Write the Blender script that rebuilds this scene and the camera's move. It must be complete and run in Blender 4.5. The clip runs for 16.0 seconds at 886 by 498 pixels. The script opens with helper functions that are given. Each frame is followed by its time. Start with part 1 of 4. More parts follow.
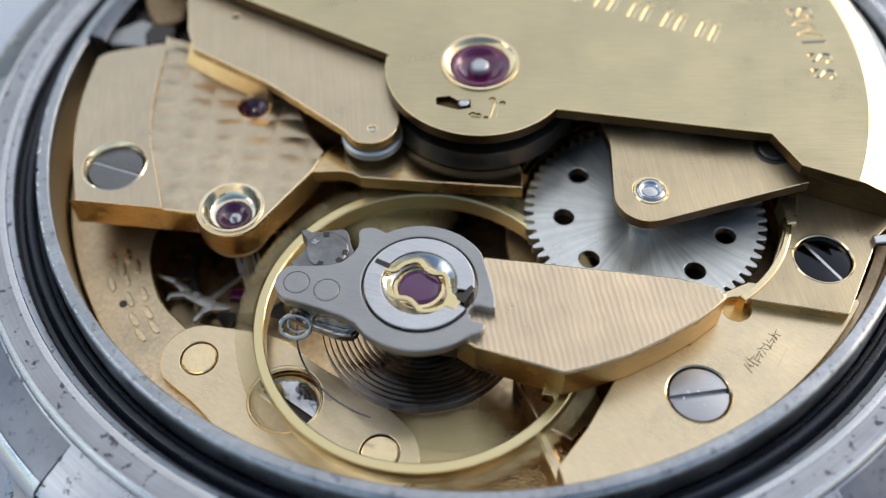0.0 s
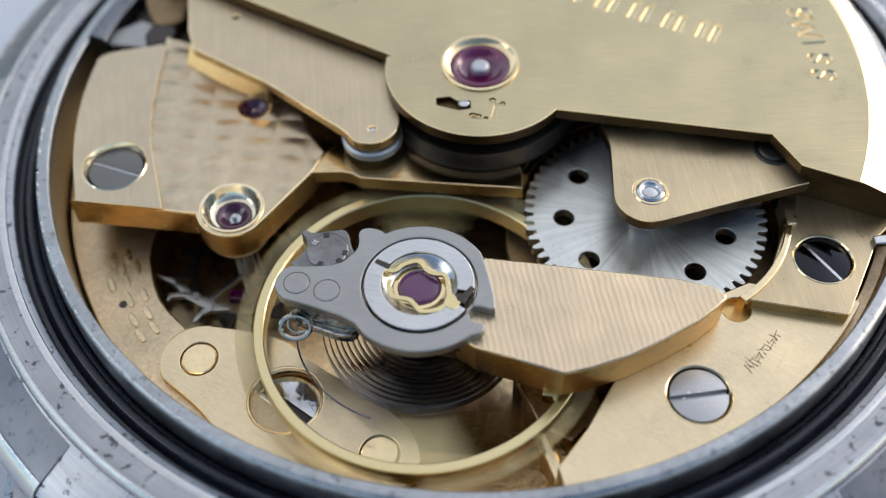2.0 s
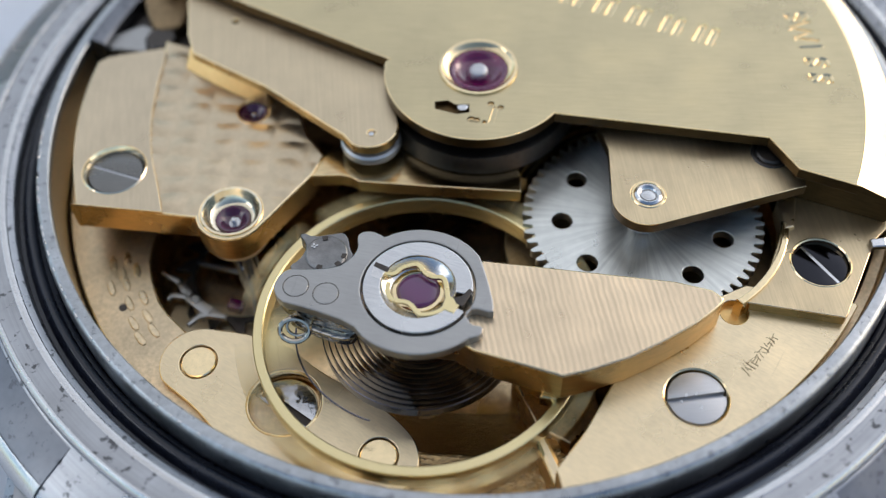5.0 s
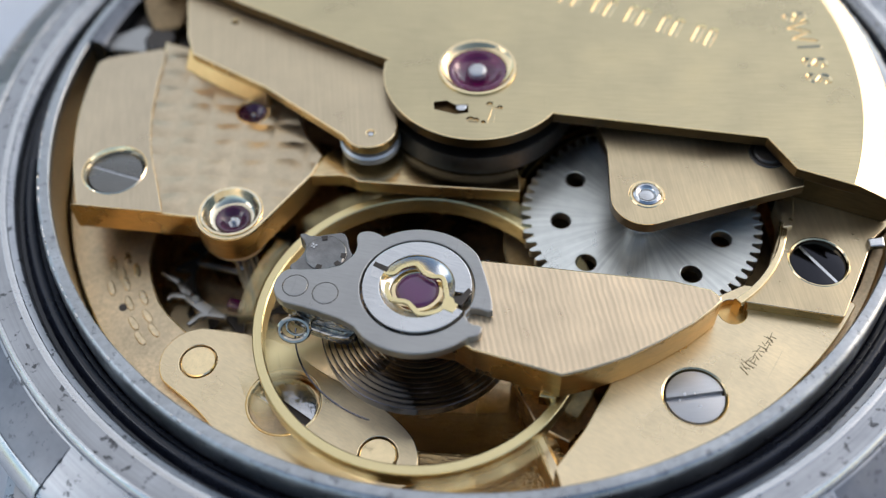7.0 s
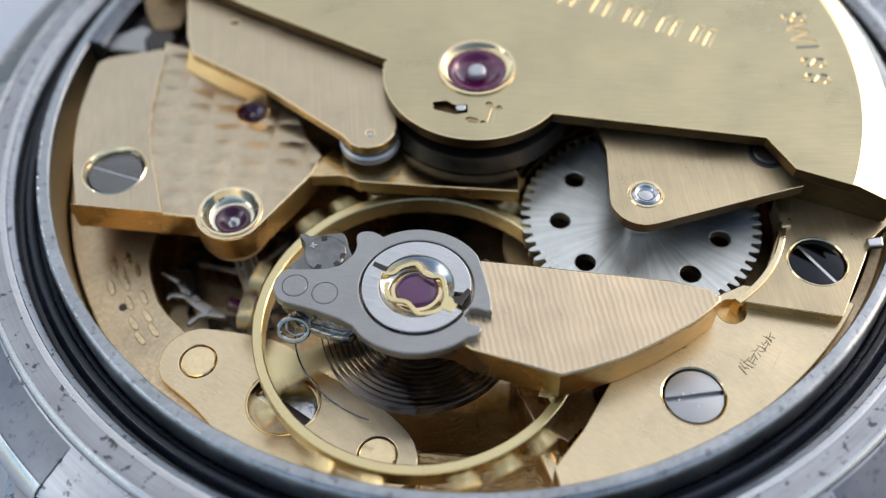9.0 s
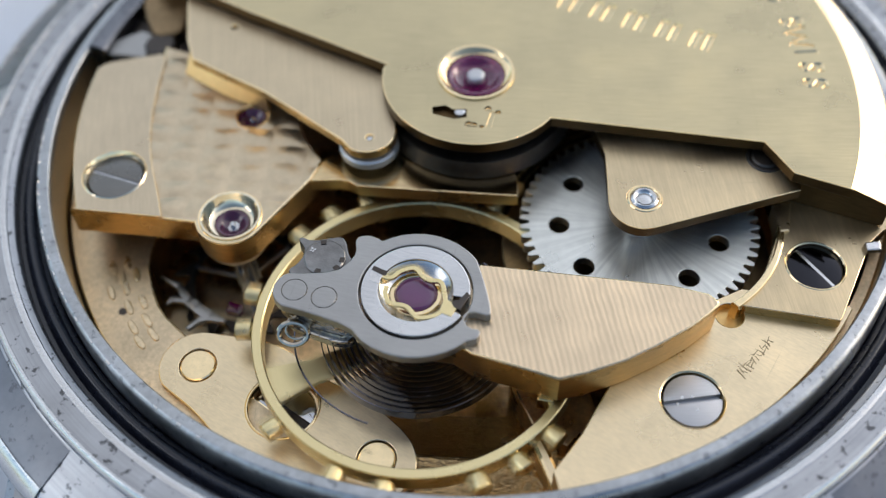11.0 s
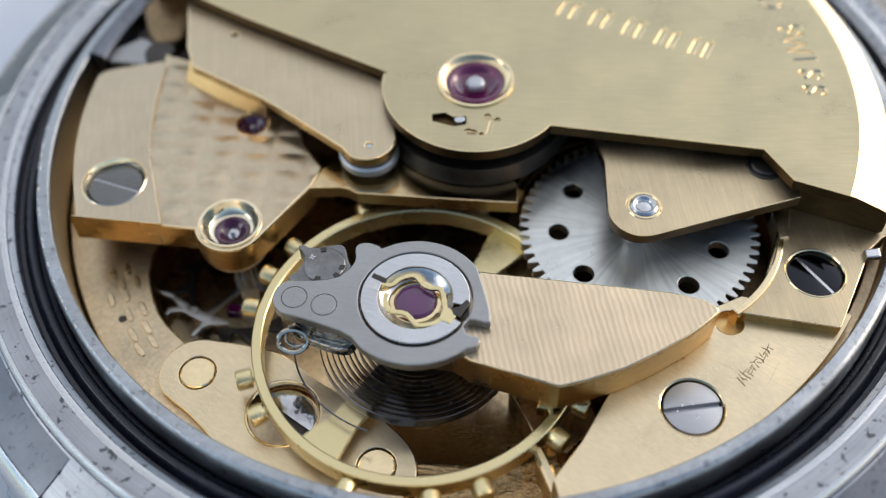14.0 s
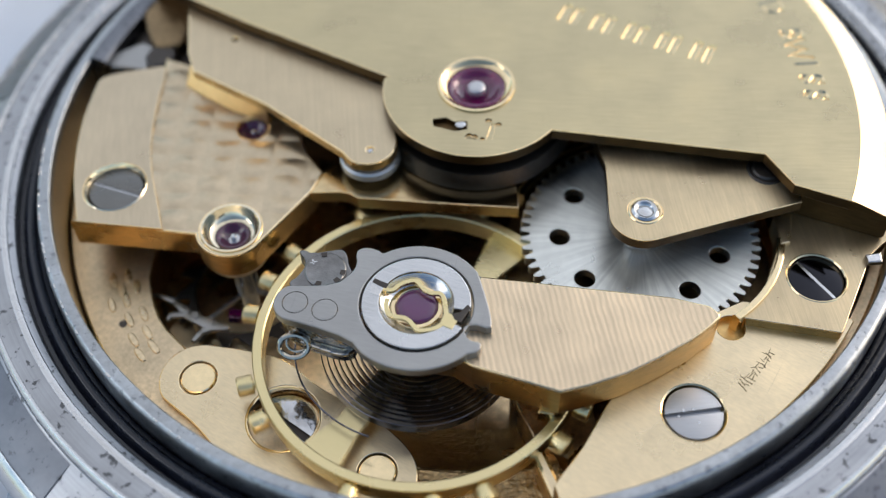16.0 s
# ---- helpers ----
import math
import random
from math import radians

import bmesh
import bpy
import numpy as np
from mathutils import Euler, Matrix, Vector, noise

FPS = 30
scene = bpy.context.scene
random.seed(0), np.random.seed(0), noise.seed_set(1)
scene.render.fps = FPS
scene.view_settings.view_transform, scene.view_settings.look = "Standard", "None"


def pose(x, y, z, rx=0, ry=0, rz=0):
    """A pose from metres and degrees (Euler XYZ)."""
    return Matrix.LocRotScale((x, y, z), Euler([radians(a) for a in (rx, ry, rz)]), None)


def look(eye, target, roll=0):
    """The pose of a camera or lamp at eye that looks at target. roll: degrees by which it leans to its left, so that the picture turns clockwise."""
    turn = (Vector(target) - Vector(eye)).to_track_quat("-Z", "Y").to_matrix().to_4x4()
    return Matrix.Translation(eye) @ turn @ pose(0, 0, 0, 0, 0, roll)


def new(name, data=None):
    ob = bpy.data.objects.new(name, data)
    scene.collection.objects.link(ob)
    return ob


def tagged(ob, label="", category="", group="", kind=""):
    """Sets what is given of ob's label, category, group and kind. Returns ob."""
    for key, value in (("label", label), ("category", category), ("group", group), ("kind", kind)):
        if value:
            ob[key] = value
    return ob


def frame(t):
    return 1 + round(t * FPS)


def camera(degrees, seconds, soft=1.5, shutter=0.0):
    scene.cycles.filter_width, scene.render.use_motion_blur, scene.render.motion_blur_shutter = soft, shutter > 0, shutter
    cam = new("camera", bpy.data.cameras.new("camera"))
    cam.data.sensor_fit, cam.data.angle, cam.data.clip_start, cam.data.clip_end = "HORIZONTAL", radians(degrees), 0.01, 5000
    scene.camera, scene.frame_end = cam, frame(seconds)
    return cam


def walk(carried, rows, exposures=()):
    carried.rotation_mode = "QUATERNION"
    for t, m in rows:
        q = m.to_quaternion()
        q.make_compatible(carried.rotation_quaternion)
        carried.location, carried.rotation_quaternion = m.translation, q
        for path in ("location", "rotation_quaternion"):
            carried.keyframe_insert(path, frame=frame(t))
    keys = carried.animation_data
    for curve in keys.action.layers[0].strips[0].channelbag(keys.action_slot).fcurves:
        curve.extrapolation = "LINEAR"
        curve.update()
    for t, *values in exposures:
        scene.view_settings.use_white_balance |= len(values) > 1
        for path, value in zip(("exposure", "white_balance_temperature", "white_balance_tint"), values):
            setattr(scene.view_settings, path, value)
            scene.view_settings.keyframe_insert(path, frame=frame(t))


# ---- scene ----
MM = 0.001
BASE = 9.0  # height of the casing ring's rim over the table, mm

# ---- camera: a hand-held close view, drifting slowly ----
cam = camera(44.85, 16.0, soft=1.2, shutter=0.5)
# a close-up lens: the balance cock is sharp, the back of the watch falls out of focus
cam.data.dof.use_dof, cam.data.dof.focus_distance, cam.data.dof.aperture_fstop = True, 0.0285, 48.0
PATH = [
    (0.0, -1.268, -23.064, 23.405, 36.579, -0.005, -1.935), (0.5, -1.267, -23.067, 23.401, 36.596, -0.003, -1.930),
    (1.0, -1.267, -23.058, 23.394, 36.606, -0.002, -1.927), (1.5, -1.267, -23.064, 23.394, 36.623, 0.000, -1.923),
    (2.0, -1.267, -23.068, 23.392, 36.632, 0.000, -1.924), (2.5, -1.272, -23.080, 23.401, 36.645, -0.003, -1.930),
    (3.0, -1.268, -23.087, 23.406, 36.660, -0.004, -1.929), (3.5, -1.258, -23.099, 23.429, 36.693, -0.013, -1.937),
    (4.0, -1.251, -23.107, 23.442, 36.748, -0.016, -1.937), (6.5, -1.214, -23.208, 23.520, 36.858, -0.037, -1.952),
    (7.0, -1.216, -23.220, 23.521, 36.873, -0.044, -1.957), (7.5, -1.217, -23.223, 23.520, 36.878, -0.047, -1.958),
    (8.0, -1.218, -23.222, 23.521, 36.876, -0.049, -1.957), (8.5, -1.219, -23.220, 23.526, 36.867, -0.051, -1.957),
    (9.0, -1.204, -23.237, 23.562, 36.848, -0.057, -1.960), (11.5, -1.174, -23.278, 23.624, 37.135, -0.072, -1.960),
]
PATH += [
    (12.0, -1.169, -23.273, 23.623, 37.205, -0.077, -1.963), (12.5, -1.173, -23.282, 23.632, 37.282, -0.087, -1.976),
    (13.0, -1.173, -23.273, 23.643, 37.320, -0.088, -1.979), (13.5, -1.170, -23.260, 23.653, 37.343, -0.081, -1.976),
    (14.0, -1.169, -23.250, 23.660, 37.364, -0.081, -1.980), (14.5, -1.171, -23.243, 23.670, 37.384, -0.085, -1.987),
    (15.0, -1.183, -23.208, 23.667, 37.401, -0.080, -1.986), (15.5, -1.186, -23.211, 23.676, 37.470, -0.081, -1.990),
    (16.0, -1.189, -23.195, 23.667, 37.538, -0.081, -1.988),
]
walk(cam, [(t, pose(x * MM, y * MM, (z + BASE) * MM, rx, 0, yaw) @ pose(0, 0, 0, 0, 0, roll)) for t, x, y, z, rx, yaw, roll in PATH])

# ---- light: soft daylight, with unseen area lamps added behind and at both sides ----
world = bpy.data.worlds.new("daylight")
scene.world = world
world.use_nodes = True
wn = world.node_tree.nodes
sky = wn.new("ShaderNodeTexSky")
sky.sky_type, sky.sun_disc = "NISHITA", False
sky.air_density, sky.dust_density, sky.ozone_density = 1.0, 1.5, 1.0
sky.sun_elevation, sky.sun_rotation = radians(22), radians(70)
wn["Background"].inputs["Strength"].default_value = 0.21
world.node_tree.links.new(sky.outputs[0], wn["Background"].inputs["Color"])

sun_data = bpy.data.lights.new("sun", "SUN")
sun_data.energy, sun_data.angle, sun_data.color = 0.5, radians(25), (1.0, 0.95, 0.88)
sun = new("sun", sun_data)
sun.matrix_world = look((0.7, 0.25, 0.30), (0, 0, 0.01))

# large added panel that the flat plates mirror
back_lamp_data = bpy.data.lights.new("added_back_light", "AREA")
back_lamp_data.shape, back_lamp_data.size, back_lamp_data.size_y, back_lamp_data.energy = "RECTANGLE", 1.7, 1.2, 4.3
back_lamp_data.color = (1.0, 0.95, 0.86)
back_lamp = new("added_back_light", back_lamp_data)
back_lamp.matrix_world = look((-0.05, 0.36, 0.57), (0, 0, 0.01))

# unseen lamp added to whiten the rotor weight's chamfer
side_data = bpy.data.lights.new("added_side_light", "AREA")
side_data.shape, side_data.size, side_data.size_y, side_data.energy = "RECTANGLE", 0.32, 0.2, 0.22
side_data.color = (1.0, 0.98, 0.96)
side = new("added_side_light", side_data)
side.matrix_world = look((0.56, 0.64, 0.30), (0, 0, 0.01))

# unseen lamp added for the left-facing flanks and jewel cups
left_data = bpy.data.lights.new("added_left_light", "AREA")
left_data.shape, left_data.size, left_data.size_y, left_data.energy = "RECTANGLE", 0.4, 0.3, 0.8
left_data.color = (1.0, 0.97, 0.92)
left = new("added_left_light", left_data)
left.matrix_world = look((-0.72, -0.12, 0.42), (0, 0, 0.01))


# ---- materials ----
def shade(name, color, metal=1.0, rough=0.3, grain=(1, 1, 1), grain_scale=6.0, bump=0.15, bump_mm=0.02, stain=0.12,
          stain_scale=0.5, turn=0.0, rough_var=0.12, speck=0.0, scratch=0.0, wave=None, pillow=None, radial=False, sunray=0.0):
    """A worn surface: brushed grain (stretched noise, per mm), broad stains, relief; pillow: hammered squares of that pitch in mm."""
    m = bpy.data.materials.new(name)
    m.use_nodes = True
    nt = m.node_tree
    b = nt.nodes["Principled BSDF"]
    b.inputs["Metallic"].default_value = metal
    if sunray:
        along = nt.nodes.new("ShaderNodeTangent")
        along.direction_type, along.axis = "RADIAL", "Z"
        nt.links.new(along.outputs[0], b.inputs["Tangent"])
        b.inputs["Anisotropic"].default_value = sunray

    def node(kind, **values):
        n = nt.nodes.new(kind)
        for k, v in values.items():
            n.inputs[k].default_value = v
        return n

    def link(a, c):
        nt.links.new(a, c)

    def math_node(op, a, c):
        n = nt.nodes.new("ShaderNodeMath")
        n.operation = op
        for s, v in zip(n.inputs, (a, c)):
            if isinstance(v, (int, float)):
                s.default_value = v
            else:
                link(v, s)
        return n.outputs[0]

    co = nt.nodes.new("ShaderNodeTexCoord")
    mm = node("ShaderNodeMapping", Scale=(1000, 1000, 1000), Rotation=(0, 0, radians(turn)))
    link(co.outputs["Object"], mm.inputs["Vector"])
    source = mm.outputs[0]
    if radial:
        sep = nt.nodes.new("ShaderNodeSeparateXYZ")
        link(source, sep.inputs[0])
        ang = math_node("ARCTAN2", sep.outputs[1], sep.outputs[0])
        rad = math_node("SQRT", math_node("ADD", math_node("MULTIPLY", sep.outputs[0], sep.outputs[0]),
                                          math_node("MULTIPLY", sep.outputs[1], sep.outputs[1])), 0)
        com = nt.nodes.new("ShaderNodeCombineXYZ")
        link(ang, com.inputs[0]), link(rad, com.inputs[1]), link(sep.outputs[2], com.inputs[2])
        source = com.outputs[0]
    st = node("ShaderNodeMapping", Scale=grain)
    link(source, st.inputs["Vector"])
    fine = node("ShaderNodeTexNoise", Scale=grain_scale, Detail=3.0, Roughness=0.6)
    link(st.outputs[0], fine.inputs["Vector"])
    broad = node("ShaderNodeTexNoise", Scale=stain_scale, Detail=4.0, Roughness=0.6)
    link(mm.outputs[0], broad.inputs["Vector"])
    height = fine.outputs["Fac"]
    if wave:
        wv = node("ShaderNodeTexWave", Scale=wave, Distortion=2.6, Detail=3.0)
        link(mm.outputs[0], wv.inputs["Vector"])
        height = math_node("ADD", math_node("MULTIPLY", wv.outputs["Fac"], 0.8), height)
        worn = math_node("ADD", math_node("MULTIPLY", wv.outputs["Fac"], 0.16), 0.9)
    ramp = nt.nodes.new("ShaderNodeMapRange")
    ramp.inputs["From Min"].default_value, ramp.inputs["From Max"].default_value = 0.3, 0.7
    ramp.inputs["To Min"].default_value, ramp.inputs["To Max"].default_value = 1 - stain, 1 + stain * 0.5
    link(broad.outputs["Fac"], ramp.inputs["Value"])
    ramp2 = nt.nodes.new("ShaderNodeMapRange")
    ramp2.inputs["From Min"].default_value, ramp2.inputs["From Max"].default_value = 0.3, 0.7
    ramp2.inputs["To Min"].default_value, ramp2.inputs["To Max"].default_value = 1 - stain * 0.6, 1 + stain * 0.4
    link(fine.outputs["Fac"], ramp2.inputs["Value"])
    tint = nt.nodes.new("ShaderNodeVectorMath")
    tint.operation = "SCALE"
    tint.inputs[0].default_value = color
    value = math_node("MULTIPLY", ramp.outputs[0], ramp2.outputs[0])
    if wave:
        value = math_node("MULTIPLY", value, worn)
    if speck:
        sp = node("ShaderNodeTexNoise", Scale=3.6, Detail=3.0, Roughness=0.6)
        link(mm.outputs[0], sp.inputs["Vector"])
        cut = nt.nodes.new("ShaderNodeMapRange")
        cut.inputs["From Min"].default_value, cut.inputs["From Max"].default_value = 0.60, 0.66
        cut.inputs["To Min"].default_value, cut.inputs["To Max"].default_value = 1.0, 1 - speck
        link(sp.outputs["Fac"], cut.inputs["Value"])
        value = math_node("MULTIPLY", value, cut.outputs[0])
        height = math_node("ADD", height, cut.outputs[0])
    if scratch:
        for k, (sx, sy, rot) in enumerate(((0.25, 9.0, 35), (7.0, 0.2, 12))):
            sm = node("ShaderNodeMapping", Scale=(sx, sy, 1), Rotation=(0, 0, radians(rot)), Location=(3.7 * k, 1.9, 0))
            link(mm.outputs[0], sm.inputs["Vector"])
            sn = node("ShaderNodeTexNoise", Scale=1.0, Detail=4.0, Roughness=0.75)
            link(sm.outputs[0], sn.inputs["Vector"])
            sr = nt.nodes.new("ShaderNodeMapRange")
            sr.inputs["From Min"].default_value, sr.inputs["From Max"].default_value = 0.64, 0.72
            sr.inputs["To Min"].default_value, sr.inputs["To Max"].default_value = 1.0, 1 - scratch
            link(sn.outputs["Fac"], sr.inputs["Value"])
            height = math_node("ADD", height, math_node("MULTIPLY", sr.outputs[0], 2.0))
            value = math_node("MULTIPLY", value, sr.outputs[0])
    link(value, tint.inputs["Scale"])
    link(tint.outputs[0], b.inputs["Base Color"])
    rr = nt.nodes.new("ShaderNodeMapRange")
    rr.inputs["From Min"].default_value, rr.inputs["From Max"].default_value = 0.3, 0.7
    rr.inputs["To Min"].default_value, rr.inputs["To Max"].default_value = max(0.03, rough - rough_var), rough + rough_var
    link(broad.outputs["Fac"], rr.inputs["Value"])
    link(rr.outputs[0], b.inputs["Roughness"])
    bp = node("ShaderNodeBump", Strength=bump, Distance=bump_mm * MM)
    link(height, bp.inputs["Height"])
    normal = bp.outputs[0]
    if pillow:
        sep = nt.nodes.new("ShaderNodeSeparateXYZ")
        wob = node("ShaderNodeTexNoise", Scale=0.9, Detail=1.0)
        link(mm.outputs[0], wob.inputs["Vector"])
        mix = nt.nodes.new("ShaderNodeVectorMath")
        mix.operation = "ADD"
        sc = nt.nodes.new("ShaderNodeVectorMath")
        sc.operation = "SCALE"
        sc.inputs["Scale"].default_value = 0.35
        link(wob.outputs["Color"], sc.inputs[0])
        link(mm.outputs[0], mix.inputs[0]), link(sc.outputs[0], mix.inputs[1])
        link(mix.outputs[0], sep.inputs[0])
        fx = math_node("ABSOLUTE", math_node("SINE", math_node("MULTIPLY", sep.outputs[0], math.pi / pillow[0]), 0), 0)
        fy = math_node("ABSOLUTE", math_node("SINE", math_node("MULTIPLY", sep.outputs[1], math.pi / pillow[1]), 0), 0)
        hh = math_node("MULTIPLY", math_node("POWER", fx, 1.2), math_node("POWER", fy, 1.2))
        b2 = node("ShaderNodeBump", Strength=0.62, Distance=pillow[2] * MM)
        link(hh, b2.inputs["Height"]), link(normal, b2.inputs["Normal"])
        normal = b2.outputs[0]
    link(normal, b.inputs["Normal"])
    return m


M_ROTOR = shade("satin_pale_gold", (0.535, 0.45, 0.275), rough=0.36, grain=(0.35, 9, 1), grain_scale=2.6, bump=0.10, turn=4, stain=0.13, scratch=0.06)
M_ROSE = shade("brushed_rose_gold", (0.79, 0.62, 0.42), rough=0.36, grain=(9, 0.22, 1), grain_scale=1.5, bump=0.22, wave=2.0, turn=-7, stain=0.16)
M_ARM = shade("brushed_grey_gold", (0.60, 0.49, 0.33), rough=0.36, grain=(9, 0.22, 1), grain_scale=1.9, bump=0.12, turn=-4, stain=0.14, scratch=0.08)
M_GOLD = shade("gilt_brass", (0.80, 0.65, 0.42), rough=0.34, grain=(1.2, 5, 1), grain_scale=3.5, bump=0.08, turn=34, stain=0.13, scratch=0.15)
M_GOLD_UP = shade("upright_brushed_gilt", (0.64, 0.51, 0.32), rough=0.35, grain=(7, 0.35, 1), grain_scale=2.5, bump=0.16, turn=-4, stain=0.18, scratch=0.12)
M_FLANGE = shade("pale_flange_gilt", (0.58, 0.48, 0.34), rough=0.36, grain=(5, 0.5, 1), grain_scale=2.5, bump=0.10, turn=-8, stain=0.12, scratch=0.08)
M_PILLOW = shade("hammered_gilt", (0.60, 0.49, 0.34), rough=0.40, grain_scale=4, bump=0.12, stain=0.12, pillow=(1.05, 0.72, 0.13), turn=6)
M_SHEEN = shade("smooth_brown_gilt", (0.62, 0.47, 0.26), rough=0.15, grain=(0.6, 5, 1), grain_scale=2.5, bump=0.06, stain=0.35, rough_var=0.06)
M_SWIRL = shade("scuffed_polished_steel", (0.62, 0.62, 0.63), rough=0.14, grain_scale=0.9, bump=0.7, bump_mm=0.12, stain=0.4, rough_var=0.05)
# arm bevel: the warm reflection between arm and panel is in this colour
M_WARM_REFLECTION = shade("warm_reflection_gilt", (0.98, 0.64, 0.30), rough=0.32, grain_scale=3, bump=0.06, stain=0.12)
# side walls: gold light bounced between the plates is put into the colour
M_BOUNCE_FLANK = shade("bounce_tinted_gilt", (0.68, 0.44, 0.175), rough=0.30, grain=(0.8, 0.8, 7), grain_scale=3, bump=0.15, stain=0.25)
# side walls in shade: their darkness is set as a brown base colour
M_SHADE_BROWN = shade("shade_brown_brass", (0.115, 0.072, 0.032), rough=0.38, grain=(0.8, 0.8, 7), grain_scale=3, bump=0.15, stain=0.3)
M_PLATE = shade("frosted_gilt", (0.74, 0.59, 0.39), rough=0.42, grain_scale=9, bump=0.25, stain=0.28, scratch=0.12)
M_STAMP = shade("stamped_pale_gilt", (0.72, 0.58, 0.38), rough=0.3, grain_scale=9, bump=0.4, stain=0.3)
M_TURNED = shade("coarse_turned_brass", (0.66, 0.45, 0.22), rough=0.20, radial=True, grain=(55, 8, 1), grain_scale=1.0, bump=0.9, bump_mm=0.10, stain=0.2)
M_PIT = shade("mottled_pit_brass", (0.84, 0.62, 0.36), rough=0.30, grain_scale=5, bump=0.15, stain=0.4)
M_DARK_BRASS = shade("dark_brown_brass", (0.30, 0.21, 0.115), rough=0.42, grain_scale=5, bump=0.15, stain=0.4)
M_POLISH = shade("polished_gold", (0.88, 0.70, 0.42), rough=0.14, bump=0.04, stain=0.08, rough_var=0.05)
M_CUP = shade("bright_pale_cup", (0.86, 0.75, 0.55), rough=0.13, bump=0.05, stain=0.08, rough_var=0.05)
M_RIM = shade("balance_brass", (0.76, 0.635, 0.345), rough=0.3, bump=0.05, stain=0.06, radial=True, grain=(0.4, 12, 1))
M_WEIGHT = shade("polished_pale_weight", (0.74, 0.67, 0.56), rough=0.3, bump=0.05, stain=0.08)
M_STEEL = shade("grey_satin_steel", (0.365, 0.36, 0.35), rough=0.38, grain=(0.6, 5, 1), grain_scale=5, bump=0.06, turn=15, stain=0.10, scratch=0.12)
M_ROUGH = shade("rough_grey_steel", (0.24, 0.235, 0.23), rough=0.4, grain_scale=5, bump=0.5, bump_mm=0.05, stain=0.3)
M_STEEL_B = shade("bright_steel", (0.60, 0.60, 0.60), rough=0.22, grain=(0.5, 8, 1), grain_scale=3, bump=0.08, turn=20, stain=0.1)
M_WHEEL = shade("sunray_steel", (0.84, 0.845, 0.79), rough=0.36, radial=True, grain=(13, 0.25, 1), grain_scale=1.5, bump=0.14, stain=0.28, sunray=0.8)
M_CASE = shade("worn_steel_case", (0.40, 0.41, 0.43), rough=0.34, radial=True, grain=(1.2, 5, 2), grain_scale=2.0, bump=0.2, stain=0.22, speck=0.7, scratch=0.1)
M_FACET = shade("dark_polished_facet", (0.17, 0.18, 0.20), rough=0.34, grain=(1, 1, 1), grain_scale=3.0, bump=0.05, stain=0.12, speck=0.3)
M_RING = shade("casing_ring_steel", (0.43, 0.45, 0.47), rough=0.36, grain_scale=5, bump=0.35, stain=0.25, speck=0.35)
M_SCREW = shade("polished_screw_steel", (0.50, 0.505, 0.52), rough=0.5, grain=(0.5, 7, 1), grain_scale=4, bump=0.05, stain=0.08)
M_CHROME = shade("polished_wire", (0.66, 0.65, 0.64), rough=0.16, bump=0.01, stain=0.15, rough_var=0.05)
M_WIRE = shade("bent_wire_steel", (0.50, 0.45, 0.38), rough=0.12, bump=0.02, stain=0.2, rough_var=0.04)
M_DENT = shade("dented_polished_steel", (0.56, 0.53, 0.48), rough=0.2, grain_scale=2.2, bump=0.8, bump_mm=0.10, stain=0.4)
# darker copy of the screw steel, for a head tilted off the light
M_SCREW_SHADE = shade("tilt_shaded_steel", (0.19, 0.188, 0.18), rough=0.32, grain=(0.5, 7, 1), grain_scale=4, bump=0.08, stain=0.15)
M_BLUED = shade("dark_spring_steel", (0.16, 0.16, 0.20), rough=0.22, bump=0.03, stain=0.1)
M_BLACK = shade("black_polished_steel", (0.035, 0.035, 0.04), rough=0.15, bump=0.03, stain=0.1)
M_DARK = shade("dark_steel", (0.085, 0.075, 0.068), rough=0.42, bump=0.08, stain=0.2)
M_INK = shade("engraved_shadow", (0.22, 0.17, 0.10), rough=0.5, bump=0.3, grain_scale=12, stain=0.3)
M_RUBBER = shade("black_rubber", (0.010, 0.012, 0.020), metal=0.0, rough=0.26, bump=0.25, grain_scale=3, stain=0.3)
M_DESK = shade("pale_desk", (0.62, 0.64, 0.68), metal=0.0, rough=0.5, grain_scale=0.3, bump=0.1, stain=0.1, stain_scale=0.02)


def ruby(name, color, rough=0.06, clear=0.0):
    m = bpy.data.materials.new(name)
    m.use_nodes = True
    b = m.node_tree.nodes["Principled BSDF"]
    b.inputs["Base Color"].default_value = (*color, 1)
    b.inputs["Roughness"].default_value = rough
    b.inputs["IOR"].default_value = 1.7
    b.inputs["Transmission Weight"].default_value = clear
    b.inputs["Coat Weight"].default_value = 0.15
    b.inputs["Coat Roughness"].default_value = 0.03
    n = m.node_tree.nodes.new("ShaderNodeTexNoise")
    n.inputs["Scale"].default_value = 1800
    mp = m.node_tree.nodes.new("ShaderNodeMixRGB")
    mp.blend_type = "MULTIPLY"
    mp.inputs[0].default_value = 0.5
    mp.inputs[1].default_value = (*color, 1)
    m.node_tree.links.new(n.outputs["Color"], mp.inputs[2])
    m.node_tree.links.new(mp.outputs[0], b.inputs["Base Color"])
    return m


M_RUBY = ruby("ruby", (0.075, 0.003, 0.038))
M_RUBY_CLEAR = ruby("clear_ruby", (0.30, 0.012, 0.15), 0.05, 0.6)
M_RUBY_PALE = ruby("pale_ruby", (0.13, 0.025, 0.115), 0.06)


# ---- mesh helpers (all in mm, heights over the casing ring's rim) ----
def arc(cx, cy, r, a0, a1, n=24):
    return [(cx + r * math.cos(radians(a0 + (a1 - a0) * i / n)), cy + r * math.sin(radians(a0 + (a1 - a0) * i / n))) for i in range(n + 1)]


